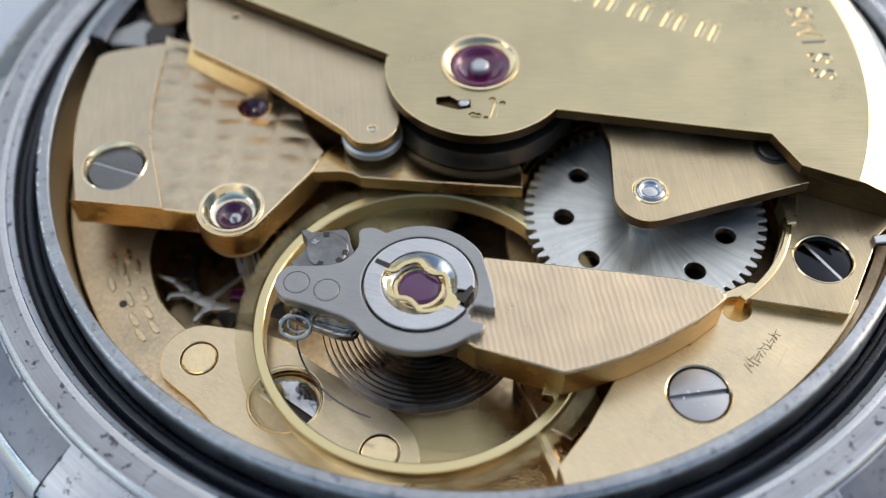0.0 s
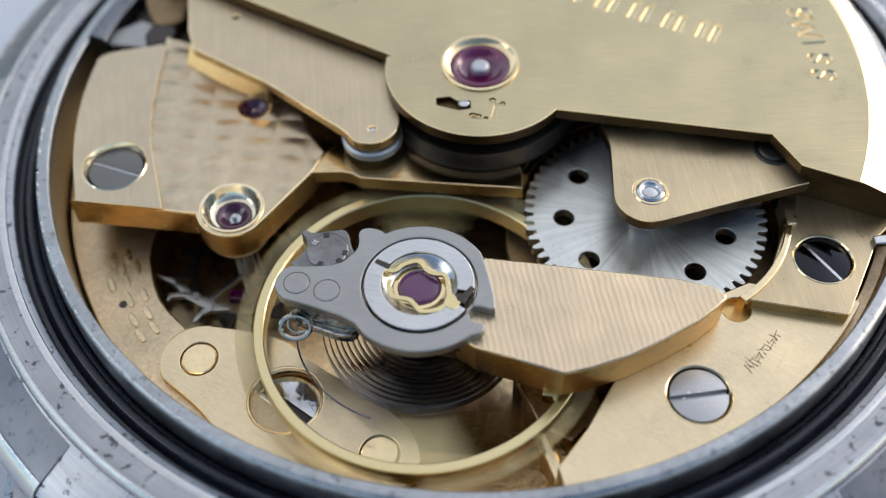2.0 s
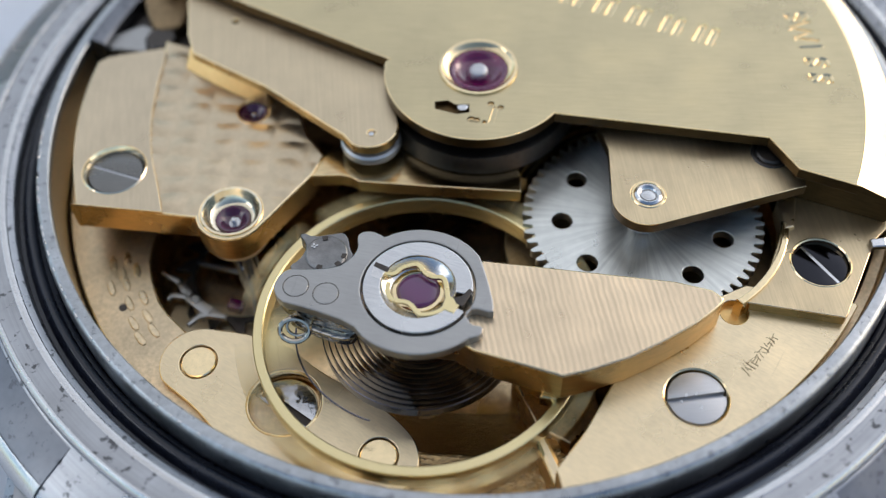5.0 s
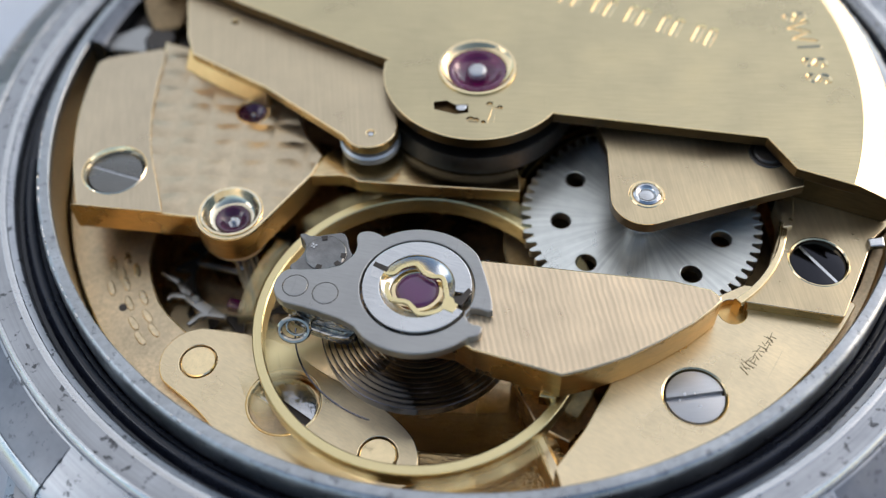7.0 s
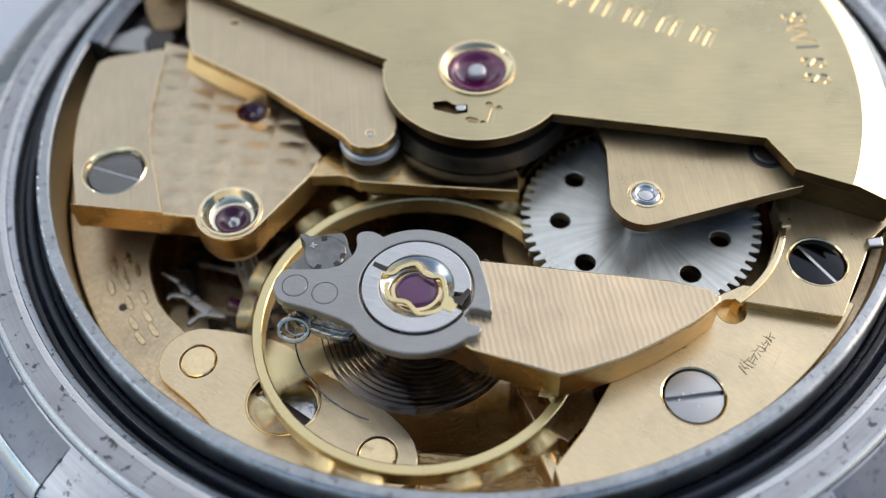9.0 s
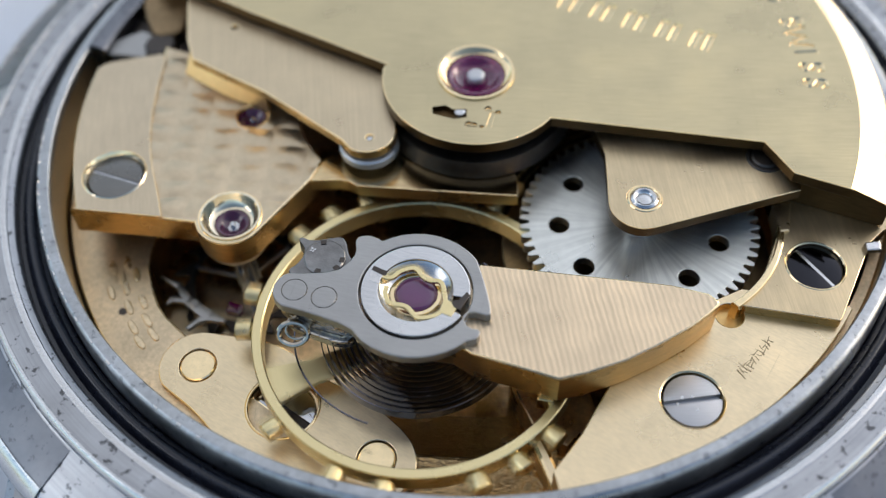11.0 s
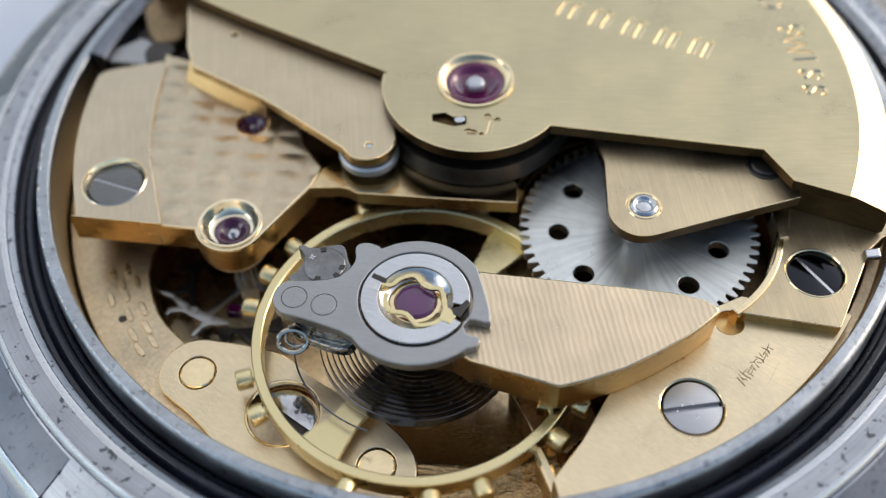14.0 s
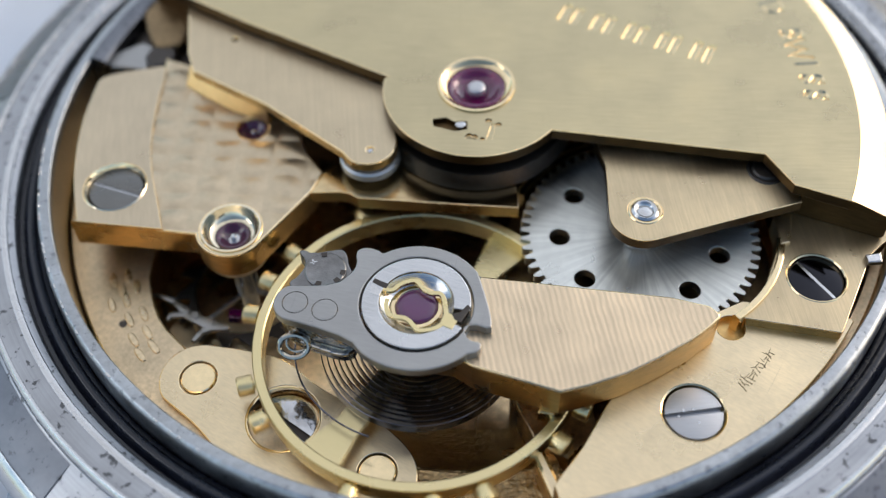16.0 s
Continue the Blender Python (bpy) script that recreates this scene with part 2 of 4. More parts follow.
def soften(pts, n=2):
    """Round the corners of a closed outline by cutting them."""
    for _ in range(n):
        pts = [((a[0] * k + b[0] * (1 - k)), (a[1] * k + b[1] * (1 - k))) for a, b in zip(pts, pts[1:] + pts[:1]) for k in (0.75, 0.25)]
    return pts


def circle(cx, cy, r, n=40):
    return arc(cx, cy, r, 0, 360, n)[:-1]


def finish(me, angle=32):
    for poly in me.polygons:
        poly.use_smooth = True
    me.set_sharp_from_angle(angle=radians(angle))
    return me


def plate(loops, z0, z1, bevel=0.03, at=(0, 0)):
    """A flat plate with an outline and holes, its edges broken by a small bevel."""
    cu = bpy.data.curves.new("outline", "CURVE")
    cu.dimensions, cu.fill_mode = "2D", "BOTH"
    for loop in loops:
        s = cu.splines.new("POLY")
        s.points.add(len(loop) - 1)
        for q, (x, y) in zip(s.points, loop):
            q.co = (x - at[0], y - at[1], 0, 1)
        s.use_cyclic_u = True
    bevel = min(bevel, (z1 - z0) * 0.4)
    cu.bevel_depth, cu.bevel_resolution, cu.offset, cu.extrude = bevel, 1, -bevel, (z1 - z0) / 2 - bevel
    ob = new("outline", cu)
    bpy.context.view_layer.update()
    me = bpy.data.meshes.new_from_object(ob.evaluated_get(bpy.context.evaluated_depsgraph_get()))
    bpy.data.objects.remove(ob)
    bpy.data.curves.remove(cu)
    me.materials.clear()
    me.transform(Matrix.Translation((0, 0, (z0 + z1) / 2)))
    bm = bmesh.new()
    bm.from_mesh(me)
    bmesh.ops.remove_doubles(bm, verts=bm.verts, dist=0.0004)
    bm.to_mesh(me)
    bm.free()
    return finish(me, 14)


def lathe(profile, n=72, closed=True, cx=0, cy=0, angle=32):
    """A turned piece: (r, z) pairs, revolved about an upright axis."""
    bm = bmesh.new()
    rows = []
    for r, z in profile:
        if r < 1e-6:
            rows.append([bm.verts.new((cx, cy, z))])
        else:
            rows.append([bm.verts.new((cx + r * math.cos(2 * math.pi * i / n), cy + r * math.sin(2 * math.pi * i / n), z)) for i in range(n)])
    pairs = list(zip(rows, rows[1:])) + ([(rows[-1], rows[0])] if closed else [])
    for a, b in pairs:
        for i in range(n):
            j = (i + 1) % n
            if len(a) == 1 and len(b) == 1:
                break
            if len(a) == 1:
                bm.faces.new((a[0], b[j], b[i]))
            elif len(b) == 1:
                bm.faces.new((a[i], a[j], b[0]))
            else:
                bm.faces.new((a[i], a[j], b[j], b[i]))
    bmesh.ops.recalc_face_normals(bm, faces=bm.faces)
    me = bpy.data.meshes.new("turned")
    bm.to_mesh(me)
    bm.free()
    return finish(me, angle)


def volume(me):
    bm = bmesh.new()
    bm.from_mesh(me)
    v = bm.calc_volume()
    bm.free()
    return v


def engrave(me, cutters):
    """Cut shallow shapes out of a mesh, one after another; a cut that fails is tried again a hair deeper."""
    for c in cutters:
        bm = bmesh.new()
        bm.from_mesh(c)
        bmesh.ops.remove_doubles(bm, verts=bm.verts, dist=0.0004)
        bmesh.ops.recalc_face_normals(bm, faces=bm.faces)
        bm.to_mesh(c)
        bm.free()
        for _ in range(4):
            body, tool = new("body", me), new("tool", c)
            mod = body.modifiers.new("cut", "BOOLEAN")
            mod.operation, mod.solver, mod.object = "DIFFERENCE", "EXACT", tool
            bpy.context.view_layer.update()
            out = bpy.data.meshes.new_from_object(body.evaluated_get(bpy.context.evaluated_depsgraph_get()))
            bpy.data.objects.remove(body), bpy.data.objects.remove(tool)
            if volume(out) > volume(me) - 0.2:
                me = out
                break
            c.transform(Matrix.Translation((0.003, 0.004, -0.003)))
    me.materials.clear()
    return finish(me, 14)


def disc(cx, cy, r, z0, z1, bevel=0.04, n=40):
    return lathe([(0, z0), (r, z0), (r, z1 - bevel), (r - bevel, z1), (0, z1)], n, False, cx, cy)


def ring(cx, cy, r0, r1, z0, z1, bevel=0.03, n=72):
    return lathe([(r0, z0), (r1, z0), (r1, z1 - bevel), (r1 - bevel, z1), (r0 + bevel, z1), (r0, z1 - bevel)], n, True, cx, cy)


def join(*meshes):
    bm = bmesh.new()
    for me in meshes:
        bm.from_mesh(me)
        bpy.data.meshes.remove(me)
    out = bpy.data.meshes.new("joined")
    bm.to_mesh(out)
    bm.free()
    return finish(out, 40)


def tube(points, r, n=8, cyclic=False):
    """A round wire along points."""
    cu = bpy.data.curves.new("wire", "CURVE")
    cu.dimensions, cu.bevel_depth, cu.bevel_resolution, cu.use_fill_caps = "3D", r, max(1, n // 4), True
    s = cu.splines.new("POLY")
    s.points.add(len(points) - 1)
    for q, co in zip(s.points, points):
        q.co = (*co, 1)
    s.use_cyclic_u = cyclic
    ob = new("wire", cu)
    bpy.context.view_layer.update()
    me = bpy.data.meshes.new_from_object(ob.evaluated_get(bpy.context.evaluated_depsgraph_get()))
    bpy.data.objects.remove(ob)
    bpy.data.curves.remove(cu)
    me.materials.clear()
    return finish(me, 40)


def bar(x0, y0, x1, y1, w0, w1):
    n = Vector((-(y1 - y0), x1 - x0)).normalized()
    return [(x0 - n.x * w0, y0 - n.y * w0), (x1 - n.x * w1, y1 - n.y * w1), (x1 + n.x * w1, y1 + n.y * w1), (x0 + n.x * w0, y0 + n.y * w0)]


def thing(name, x, y, z, label, category, kind="", group=""):
    """An empty at the foot of a thing; x, y, z in mm."""
    ob = new(name)
    ob.location = (x * MM, y * MM, (z + BASE) * MM)
    ob.empty_display_size = 0.001
    ob["foot"] = (x, y, z)
    return tagged(ob, label, category, group, kind)


def part(name, me, material, parent, label="", flank=None):
    """One mesh in plan coordinates (mm), hung under a thing or a part; flank: side-wall material with bounced light or
    shade in its colour; their broken edges are polished.
    """
    x, y, z = parent["foot"]
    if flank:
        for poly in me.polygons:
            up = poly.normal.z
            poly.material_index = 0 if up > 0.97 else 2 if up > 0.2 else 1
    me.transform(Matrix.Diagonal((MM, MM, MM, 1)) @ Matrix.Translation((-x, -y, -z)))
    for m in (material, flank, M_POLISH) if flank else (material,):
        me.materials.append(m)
    me.name = name
    ob = new(name, me)
    ob.parent = parent
    ob["foot"] = (x, y, z)
    return tagged(ob, label)


def slotted(cx, cy, r, z0, z1, turn, slot=0.16, bevel=0.03):
    """The two halves of a cheese-head screw, either side of a real slot."""
    a = math.degrees(math.asin(slot / 2 / r))
    return join(*[plate([arc(cx, cy, r, turn + side + a, turn + side + 180 - a, 28)], z0 + 0.02, z1, bevel) for side in (0, 180)])


def screw(cx, cy, r, z0, z1, turn, label, slot=0.16, material=None, depth=0.14, floor=None):
    ob = thing("screw", cx, cy, z0, label, "screw", group="movement screws")
    part("head", slotted(cx, cy, r, z0, z1, turn, slot), material or M_SCREW, ob)
    part("slot_floor", disc(cx, cy, r - 0.02, z0, z1 - depth, 0.01), floor or M_SCREW, ob)
    part("shank", disc(cx, cy, r * 0.45, z0 - 0.5, z0 + 0.01, 0.01, 20), M_SCREW, ob)
    return ob


# ---- table ----
def desk():
    bm = bmesh.new()
    bmesh.ops.create_cube(bm, size=1)
    for v in bm.verts:
        v.co = Vector((v.co.x * 1.4, v.co.y * 0.9 + 0.1, (v.co.z - 0.5) * 0.03))
    bmesh.ops.bevel(bm, geom=bm.edges[:], offset=0.003, segments=2, affect="EDGES")
    me = bpy.data.meshes.new("table_top")
    bm.to_mesh(me)
    bm.free()
    me.materials.append(M_DESK)
    tagged(new("table_top", me), "pale matt table top under the watch", "table", kind="structure")


desk()


# ---- case ----
CX, CY = -0.2, -0.1  # the case sits a little off the rotor's axis


def sector(profile, a0, a1, n, cx, cy):
    """A piece of a turned ring between two angles."""
    bm = bmesh.new()
    rows = []
    for i in range(n + 1):
        a = radians(a0 + (a1 - a0) * i / n)
        rows.append([bm.verts.new((cx + r * math.cos(a), cy + r * math.sin(a), z)) for r, z in profile])
    k = len(profile)
    for p, q in zip(rows, rows[1:]):
        for i in range(k):
            bm.faces.new((p[i], p[(i + 1) % k], q[(i + 1) % k], q[i]))
    bm.faces.new(rows[0]), bm.faces.new(rows[-1])
    bmesh.ops.recalc_face_normals(bm, faces=bm.faces)
    me = bpy.data.meshes.new("sector")
    bm.to_mesh(me)
    bm.free()
    return finish(me)


def watch_case():
    ob = thing("watch_case", CX, CY, -BASE, "worn open stainless steel watch case lying on the table", "watch case")
    part("case_band", lathe([(13.80, -3.2), (13.80, -0.70), (13.84, -0.63), (14.02, -0.52), (14.08, -0.49), (14.46, -0.485), (14.62, -0.48), (14.72, -0.475), (14.80, -0.49), (14.86, -0.53),
                             (14.94, -0.72), (15.5, -1.0), (16.1, -1.28), (16.32, -1.46), (16.4, -1.9), (16.5, -5.5), (16.2, -7.6), (15.4, -BASE), (13.0, -BASE), (13.0, -6.0), (13.4, -3.2)],
                            180, True, CX, CY, 24), M_CASE, ob, "scratched and pitted steel band")
    part("bead", lathe([(14.70, -0.52), (14.74, -0.445), (14.80, -0.43), (14.87, -0.48), (14.92, -0.60)], 160, True, CX, CY), M_STEEL_B, ob, "polished step edge")
    part("bead", lathe([(13.98, -0.56), (14.02, -0.50), (14.08, -0.475), (14.16, -0.47), (14.22, -0.50)], 160, True, CX, CY), M_STEEL_B, ob, "polished inner line")
    part("crystal_floor", disc(CX, CY, 13.2, -8.4, -6.4), M_DARK, ob)
    for a0, a1 in ((190, 225.6), (-57, -10), (10, 44), (136, 170)):
        part("lug_facet", sector([(15.0, -0.95), (15.0, -0.74), (15.5, -0.96), (16.1, -1.24), (16.34, -1.42), (16.44, -1.9), (16.2, -1.9)], a0, a1, 36, CX, CY), M_FACET, ob, "polished lug facet")
        part("lug_edge", sector([(16.04, -1.3), (16.08, -1.20), (16.3, -1.34), (16.48, -1.7), (16.5, -2.2), (16.2, -2.2)], a0, a1, 36, CX, CY), M_STEEL_B, ob, "bright rounded lug edge")
    for sx in (-1, 1):
        for sy in (-1, 1):
            out = [(sx * 8.6, sy * 13.6), (sx * 13.0, sy * 9.6), (sx * 12.8, sy * 16.0), (sx * 12.2, sy * 19.4), (sx * 10.0, sy * 19.6), (sx * 9.2, sy * 16.5)]
            part("lug", plate([out if sx * sy > 0 else out[::-1]], -7.0, -2.3, 0.4), M_CASE, ob)
    gk = thing("gasket_ring", CX, CY, -1.6, "black rubber gasket ring round the movement", "gasket")
    part("seal", lathe([(13.10, -1.9), (13.10, -1.05), (13.18, -1.0), (13.27, -0.95), (13.27, -1.9)], 160, True, CX, CY, 60), M_RUBBER, gk)
    part("ridge", lathe([(13.27, -1.9), (13.27, -0.88), (13.35, -0.77), (13.44, -0.73), (13.52, -0.77), (13.60, -0.90), (13.68, -1.0), (13.79, -0.98), (13.79, -1.9)], 160, True, CX, CY, 60), M_RUBBER, gk, "rounded rubber ridge")
    cr = thing("casing_ring", CX, CY, -4.2, "grey steel casing ring round the gilt movement", "casing ring")
    part("rim", lathe([(12.64, -0.3), (12.64, -0.03), (12.67, 0.0), (12.88, 0.0), (12.94, -0.015), (12.99, -0.06), (13.03, -0.15), (13.06, -0.30), (13.08, -0.6), (13.08, -1.2), (13.0, -1.2), (13.0, -0.3)], 160, True, CX, CY, 40), M_RING, cr)
    part("sleeve", lathe([(12.64, -4.2), (13.03, -4.2), (13.03, -0.3), (12.64, -0.3)], 160, True, CX, CY), M_GOLD, cr, "gilt inner sleeve")
    part("ring_block", sector([(12.12, -1.2), (12.66, -1.2), (12.66, 0.06), (12.6, 0.12), (12.2, 0.02), (12.12, -0.06)], 146, 164.5, 24, CX, CY), M_FACET, cr, "dark steel block inside the ring")
    nick = random.Random(8)
    for k in range(34):
        a = radians(178 + 62 * nick.random())
        q = disc(0, 0, 0.025 + 0.035 * nick.random(), -0.02, 0.012, 0.006, 7)
        q.transform(Matrix.Translation((CX + 12.95 * math.cos(a), CY + 12.95 * math.sin(a), -0.02)) @ Matrix.Rotation(a, 4, "Z") @ Matrix.Diagonal((0.6, 2.2, 1, 1)))
        part("burr", q, M_CHROME, cr, "bright worn burr")


watch_case()


# ---- main plate ----
def main_plate():
    ob = thing("main_plate", 0, 0, -6.4, "frosted gilt brass main plate of the movement", "main plate")
    part("base", disc(0, 0, 12.4, -6.4, -3.6, 0.1, 120), M_PIT, ob, "mottled brown floor")
    part("edge_wall", sector([(12.25, -3.7), (12.6, -3.7), (12.6, -1.15), (12.52, -1.08), (12.25, -1.1)], -100, 40, 80, CX * 0.5, CY * 0.5), M_PLATE, ob, "gilt rim of the plate")
    # shelf with the stamped number
    shelf = arc(CX * 0.8, CY * 0.8, 12.6, 150, 246, 40) + [(-4.2, -10.6), (-6.9, -8.4), (-8.5, -6.75), (-9.3, -5.9), (-9.65, -5.1), (-9.9, -4.0), (-9.6, -2.5), (-9.4, 3.0)]
    part("shelf", plate([soften(shelf, 1)], -3.7, -1.9, 0.05), M_PLATE, ob, "", M_BOUNCE_FLANK)
    # ledge under the balance, with turned marks
    part("ledge", plate([arc(0, 0, 12.55, 246, 282, 24) + arc(0, 0, 10.7, 279, 246, 24)], -3.7, -2.1, 0.12), M_TURNED, ob, "coarsely turned brown ledge")
    part("ledge_slope", sector([(8.7, -3.62), (9.6, -3.2), (10.3, -2.5), (10.72, -2.14), (10.72, -3.66)], 246, 279, 40, 0, 0), M_TURNED, ob, "turned brown slope")
    part("step", plate([[(0.55, -8.3), (2.6, -8.3), (2.9, -9.5), (1.95, -10.4), (1.12, -9.85)]], -3.62, -2.3, 0.06), M_PIT, ob, "brown step under the cock")
    part("pillar", plate([bar(1.02, -10.5, 1.55, -12.1, 0.16, 0.2)], -3.62, -1.25, 0.1), M_GOLD, ob, "gilt pillar beside the lower bridge", M_BOUNCE_FLANK)
    part("well_floor", plate([soften([(-9.8, -4.9), (-8.2, -4.75), (-6.9, -5.3), (-6.6, -6.6), (-8.8, -6.6)], 1)], -3.62, -3.3, 0.06), M_GOLD, ob, "gilt floor of the well")
    num = thing("stamped_number", -9.9, -5.6, -1.9, "worn stamped number marks on the gilt shelf", "engraving")
    for x, y, a in ((-10.75, -4.2, 196), (-10.42, -4.62, 196), (-10.66, -5.1, 201), (-10.08, -5.63, 206), (-9.87, -6.30, 212), (-9.62, -6.80, 216)):
        u = Vector((math.cos(radians(a)), math.sin(radians(a))))
        w = Vector((-u.y, u.x))
        for k0, k1, l0, l1 in ((-0.33, -0.13, -0.27, 0.27), (0.10, 0.30, -0.27, 0.27)):
            q = [Vector((x, y)) + u * k + w * l for k, l in ((k0, l0), (k1, l0), (k1, l1), (k0, l1))]
            part("bar", plate([soften([tuple(p) for p in q], 1)], -1.96, -1.86, 0.035), M_STAMP, num)
    part("dot", disc(-10.42, -5.85, 0.12, -1.9, -1.88, 0.005, 16), M_DARK, num)


main_plate()


def pallet_bridge():
    ob = thing("pallet_bridge", -6, -9, -1.9, "brushed gilt lower bridge under the balance wheel", "bridge")
    outl = arc(-8.0, -7.85, 1.08, 75, 215, 16) + [(-7.9, -9.3), (-7.2, -10.2), (-6.3, -10.9), (-5.2, -11.4), (-3.9, -11.85), (-2.5, -11.95), (-2.05, -11.4)]
    outl += [(-2.0, -10.7), (-2.3, -10.1), (-3.25, -9.17), (-4.0, -8.7), (-4.79, -8.2), (-5.6, -7.35), (-6.64, -7.02)]
    holes = [circle(-5.58, -9.2, 1.0), circle(-8.0, -7.85, 0.52), circle(-3.06, -10.85, 0.52)]
    part("strap", plate([soften(outl)] + holes, -1.9, -1.7, 0.03), M_GOLD, ob, "", M_BOUNCE_FLANK)
    for x, y in ((-8.0, -7.85), (-3.06, -10.85)):
        part("pin", disc(x, y, 0.48, -1.9, -1.69, 0.03), M_POLISH, ob, "polished gilt dowel pin")
    part("screw_well", ring(-5.58, -9.2, 0.94, 1.01, -2.2, -1.69, 0.02), M_POLISH, ob)
    screw(-5.58, -9.2, 0.86, -2.25, -1.95, -38, "scuffed steel screw sunk in the gilt lower bridge", 0.2, M_SWIRL, 0.14, M_DARK)


pallet_bridge()


# ---- left: train bridge ----
def train_bridge():
    ob = thing("train_bridge", -8, -1, -0.85, "gilt train bridge with hammered panel and ruby jewels", "bridge")
    side = arc(0, 0, 12.12, 169.2, 197.0, 24)
    left = side + [(-11.8, -3.55)] * 3 + [(-9.1, -3.98)] * 4 + [(-9.35, -3.0), (-9.7, -1.8), (-9.9, -0.4), (-9.9, 1.2), (-9.8, 2.3), (-9.85, 2.82), (-10.25, 2.72), (-11.55, 2.5)]
    part("flange", plate([soften(left, 1), circle(-10.69, -2.32, 0.93)], -0.95, 0.06, 0.022), M_FLANGE, ob, "brushed gilt flange", M_BOUNCE_FLANK)
    panel = [(-9.3, -3.96), (-8.25, -4.15)] + arc(-7.16, -3.98, 1.02, 190, 318, 18) + [(-5.74, -3.79), (-4.92, -2.72), (-4.6, -2.0), (-5.1, -1.2), (-5.4, -0.2), (-5.5, 0.6), (-6.1, 1.1), (-8.8, 2.75), (-9.9, 3.2), (-9.9, 2.0), (-10.1, 0.6), (-10.15, -0.5), (-9.95, -1.9), (-9.6, -3.1)]
    part("panel", plate([panel, circle(-7.16, -3.98, 0.86), circle(-6.83, -0.1, 0.45)], -0.95, 0.0, 0.06), M_PILLOW, ob, "hammered gilt panel", M_BOUNCE_FLANK)
    tongue = [(-4.94, -2.76), (-4.09, -2.77), (-3.83, -2.84), (-3.57, -3.03), (-1.3, -3.33), (1.04, -3.62), (1.06, -3.2), (0.9, -0.9), (-2.5, -0.9), (-4.0, -1.5), (-4.6, -2.0)]
    part("tongue", plate([tongue], -0.46, -0.01, 0.03), M_SHEEN, ob, "polished gilt tongue", M_BOUNCE_FLANK)
    part("screw_collar", lathe([(0.78, -0.4), (0.94, -0.4), (0.94, 0.04), (0.90, 0.08), (0.78, -0.12)], 48, True, -10.69, -2.32), M_CUP, ob, "bright screw collar")
    jewel("jewel_bearing", -7.16, -3.98, 0.86, 0.52, 0.0, "ruby jewel in a polished gold cup on the train bridge")
    jewel("jewel_bearing", -6.83, -0.1, 0.45, 0.44, -0.02, "dark ruby jewel set flush in the hammered bridge")
    screw(-10.69, -2.32, 0.79, -0.4, -0.06, -22, "grey steel screw in the gilt train bridge", 0.07, M_SCREW_SHADE, 0.03, M_SCREW)
    part("boss", lathe([(0.55, -1.15), (0.92, -1.15), (0.98, -0.9), (0.55, -0.9)], 40, True, -7.16, -3.98), M_GOLD, ob)
    st = thing("pinion", -7.1, -4.0, -3.6, "steel pinion under the jewelled boss", "pinion")
    part("arbor", disc(-7.1, -4.0, 0.22, -3.6, -0.5, 0.02, 16), M_STEEL_B, st)
    for i in range(8):
        a = radians(45 * i)
        part("leaf", disc(-7.1 + 0.3 * math.cos(a), -4.0 + 0.3 * math.sin(a), 0.08, -3.0, -1.6, 0.01, 8), M_STEEL_B, st)


def jewel(name, x, y, r_cup, r_ruby, z, label):
    ob = thing(name, x, y, z - 0.6, label, "jewel", group="ruby jewels")
    if r_cup - r_ruby > 0.1:
        part("cup", lathe([(r_ruby, z - 0.36), (r_ruby + 0.08, z - 0.34), (r_ruby * 0.5 + r_cup * 0.5, z - 0.26), (r_cup - 0.1, z - 0.08), (r_cup - 0.05, z + 0.03), (r_cup + 0.01, z + 0.02), (r_cup + 0.01, z - 0.6), (r_ruby, z - 0.6)], 56, True, x, y),
             M_CUP, ob, "polished pale gold setting")
        zr = z - 0.34
    else:
        zr = z - 0.06
    part("stone", lathe([(0, zr - 0.25), (r_ruby + 0.01, zr - 0.25), (r_ruby + 0.01, zr - 0.05), (r_ruby * 0.92, zr + 0.03), (r_ruby * 0.78, zr + 0.02), (r_ruby * 0.6, zr - 0.08), (r_ruby * 0.34, zr - 0.16), (0, zr - 0.19)],
                         40, False, x, y, 60), M_RUBY, ob, "ruby")
    part("pivot", disc(x, y, r_ruby * 0.16, zr - 0.2, zr - 0.02, 0.02, 16), M_STEEL_B, ob)
    return ob


train_bridge()


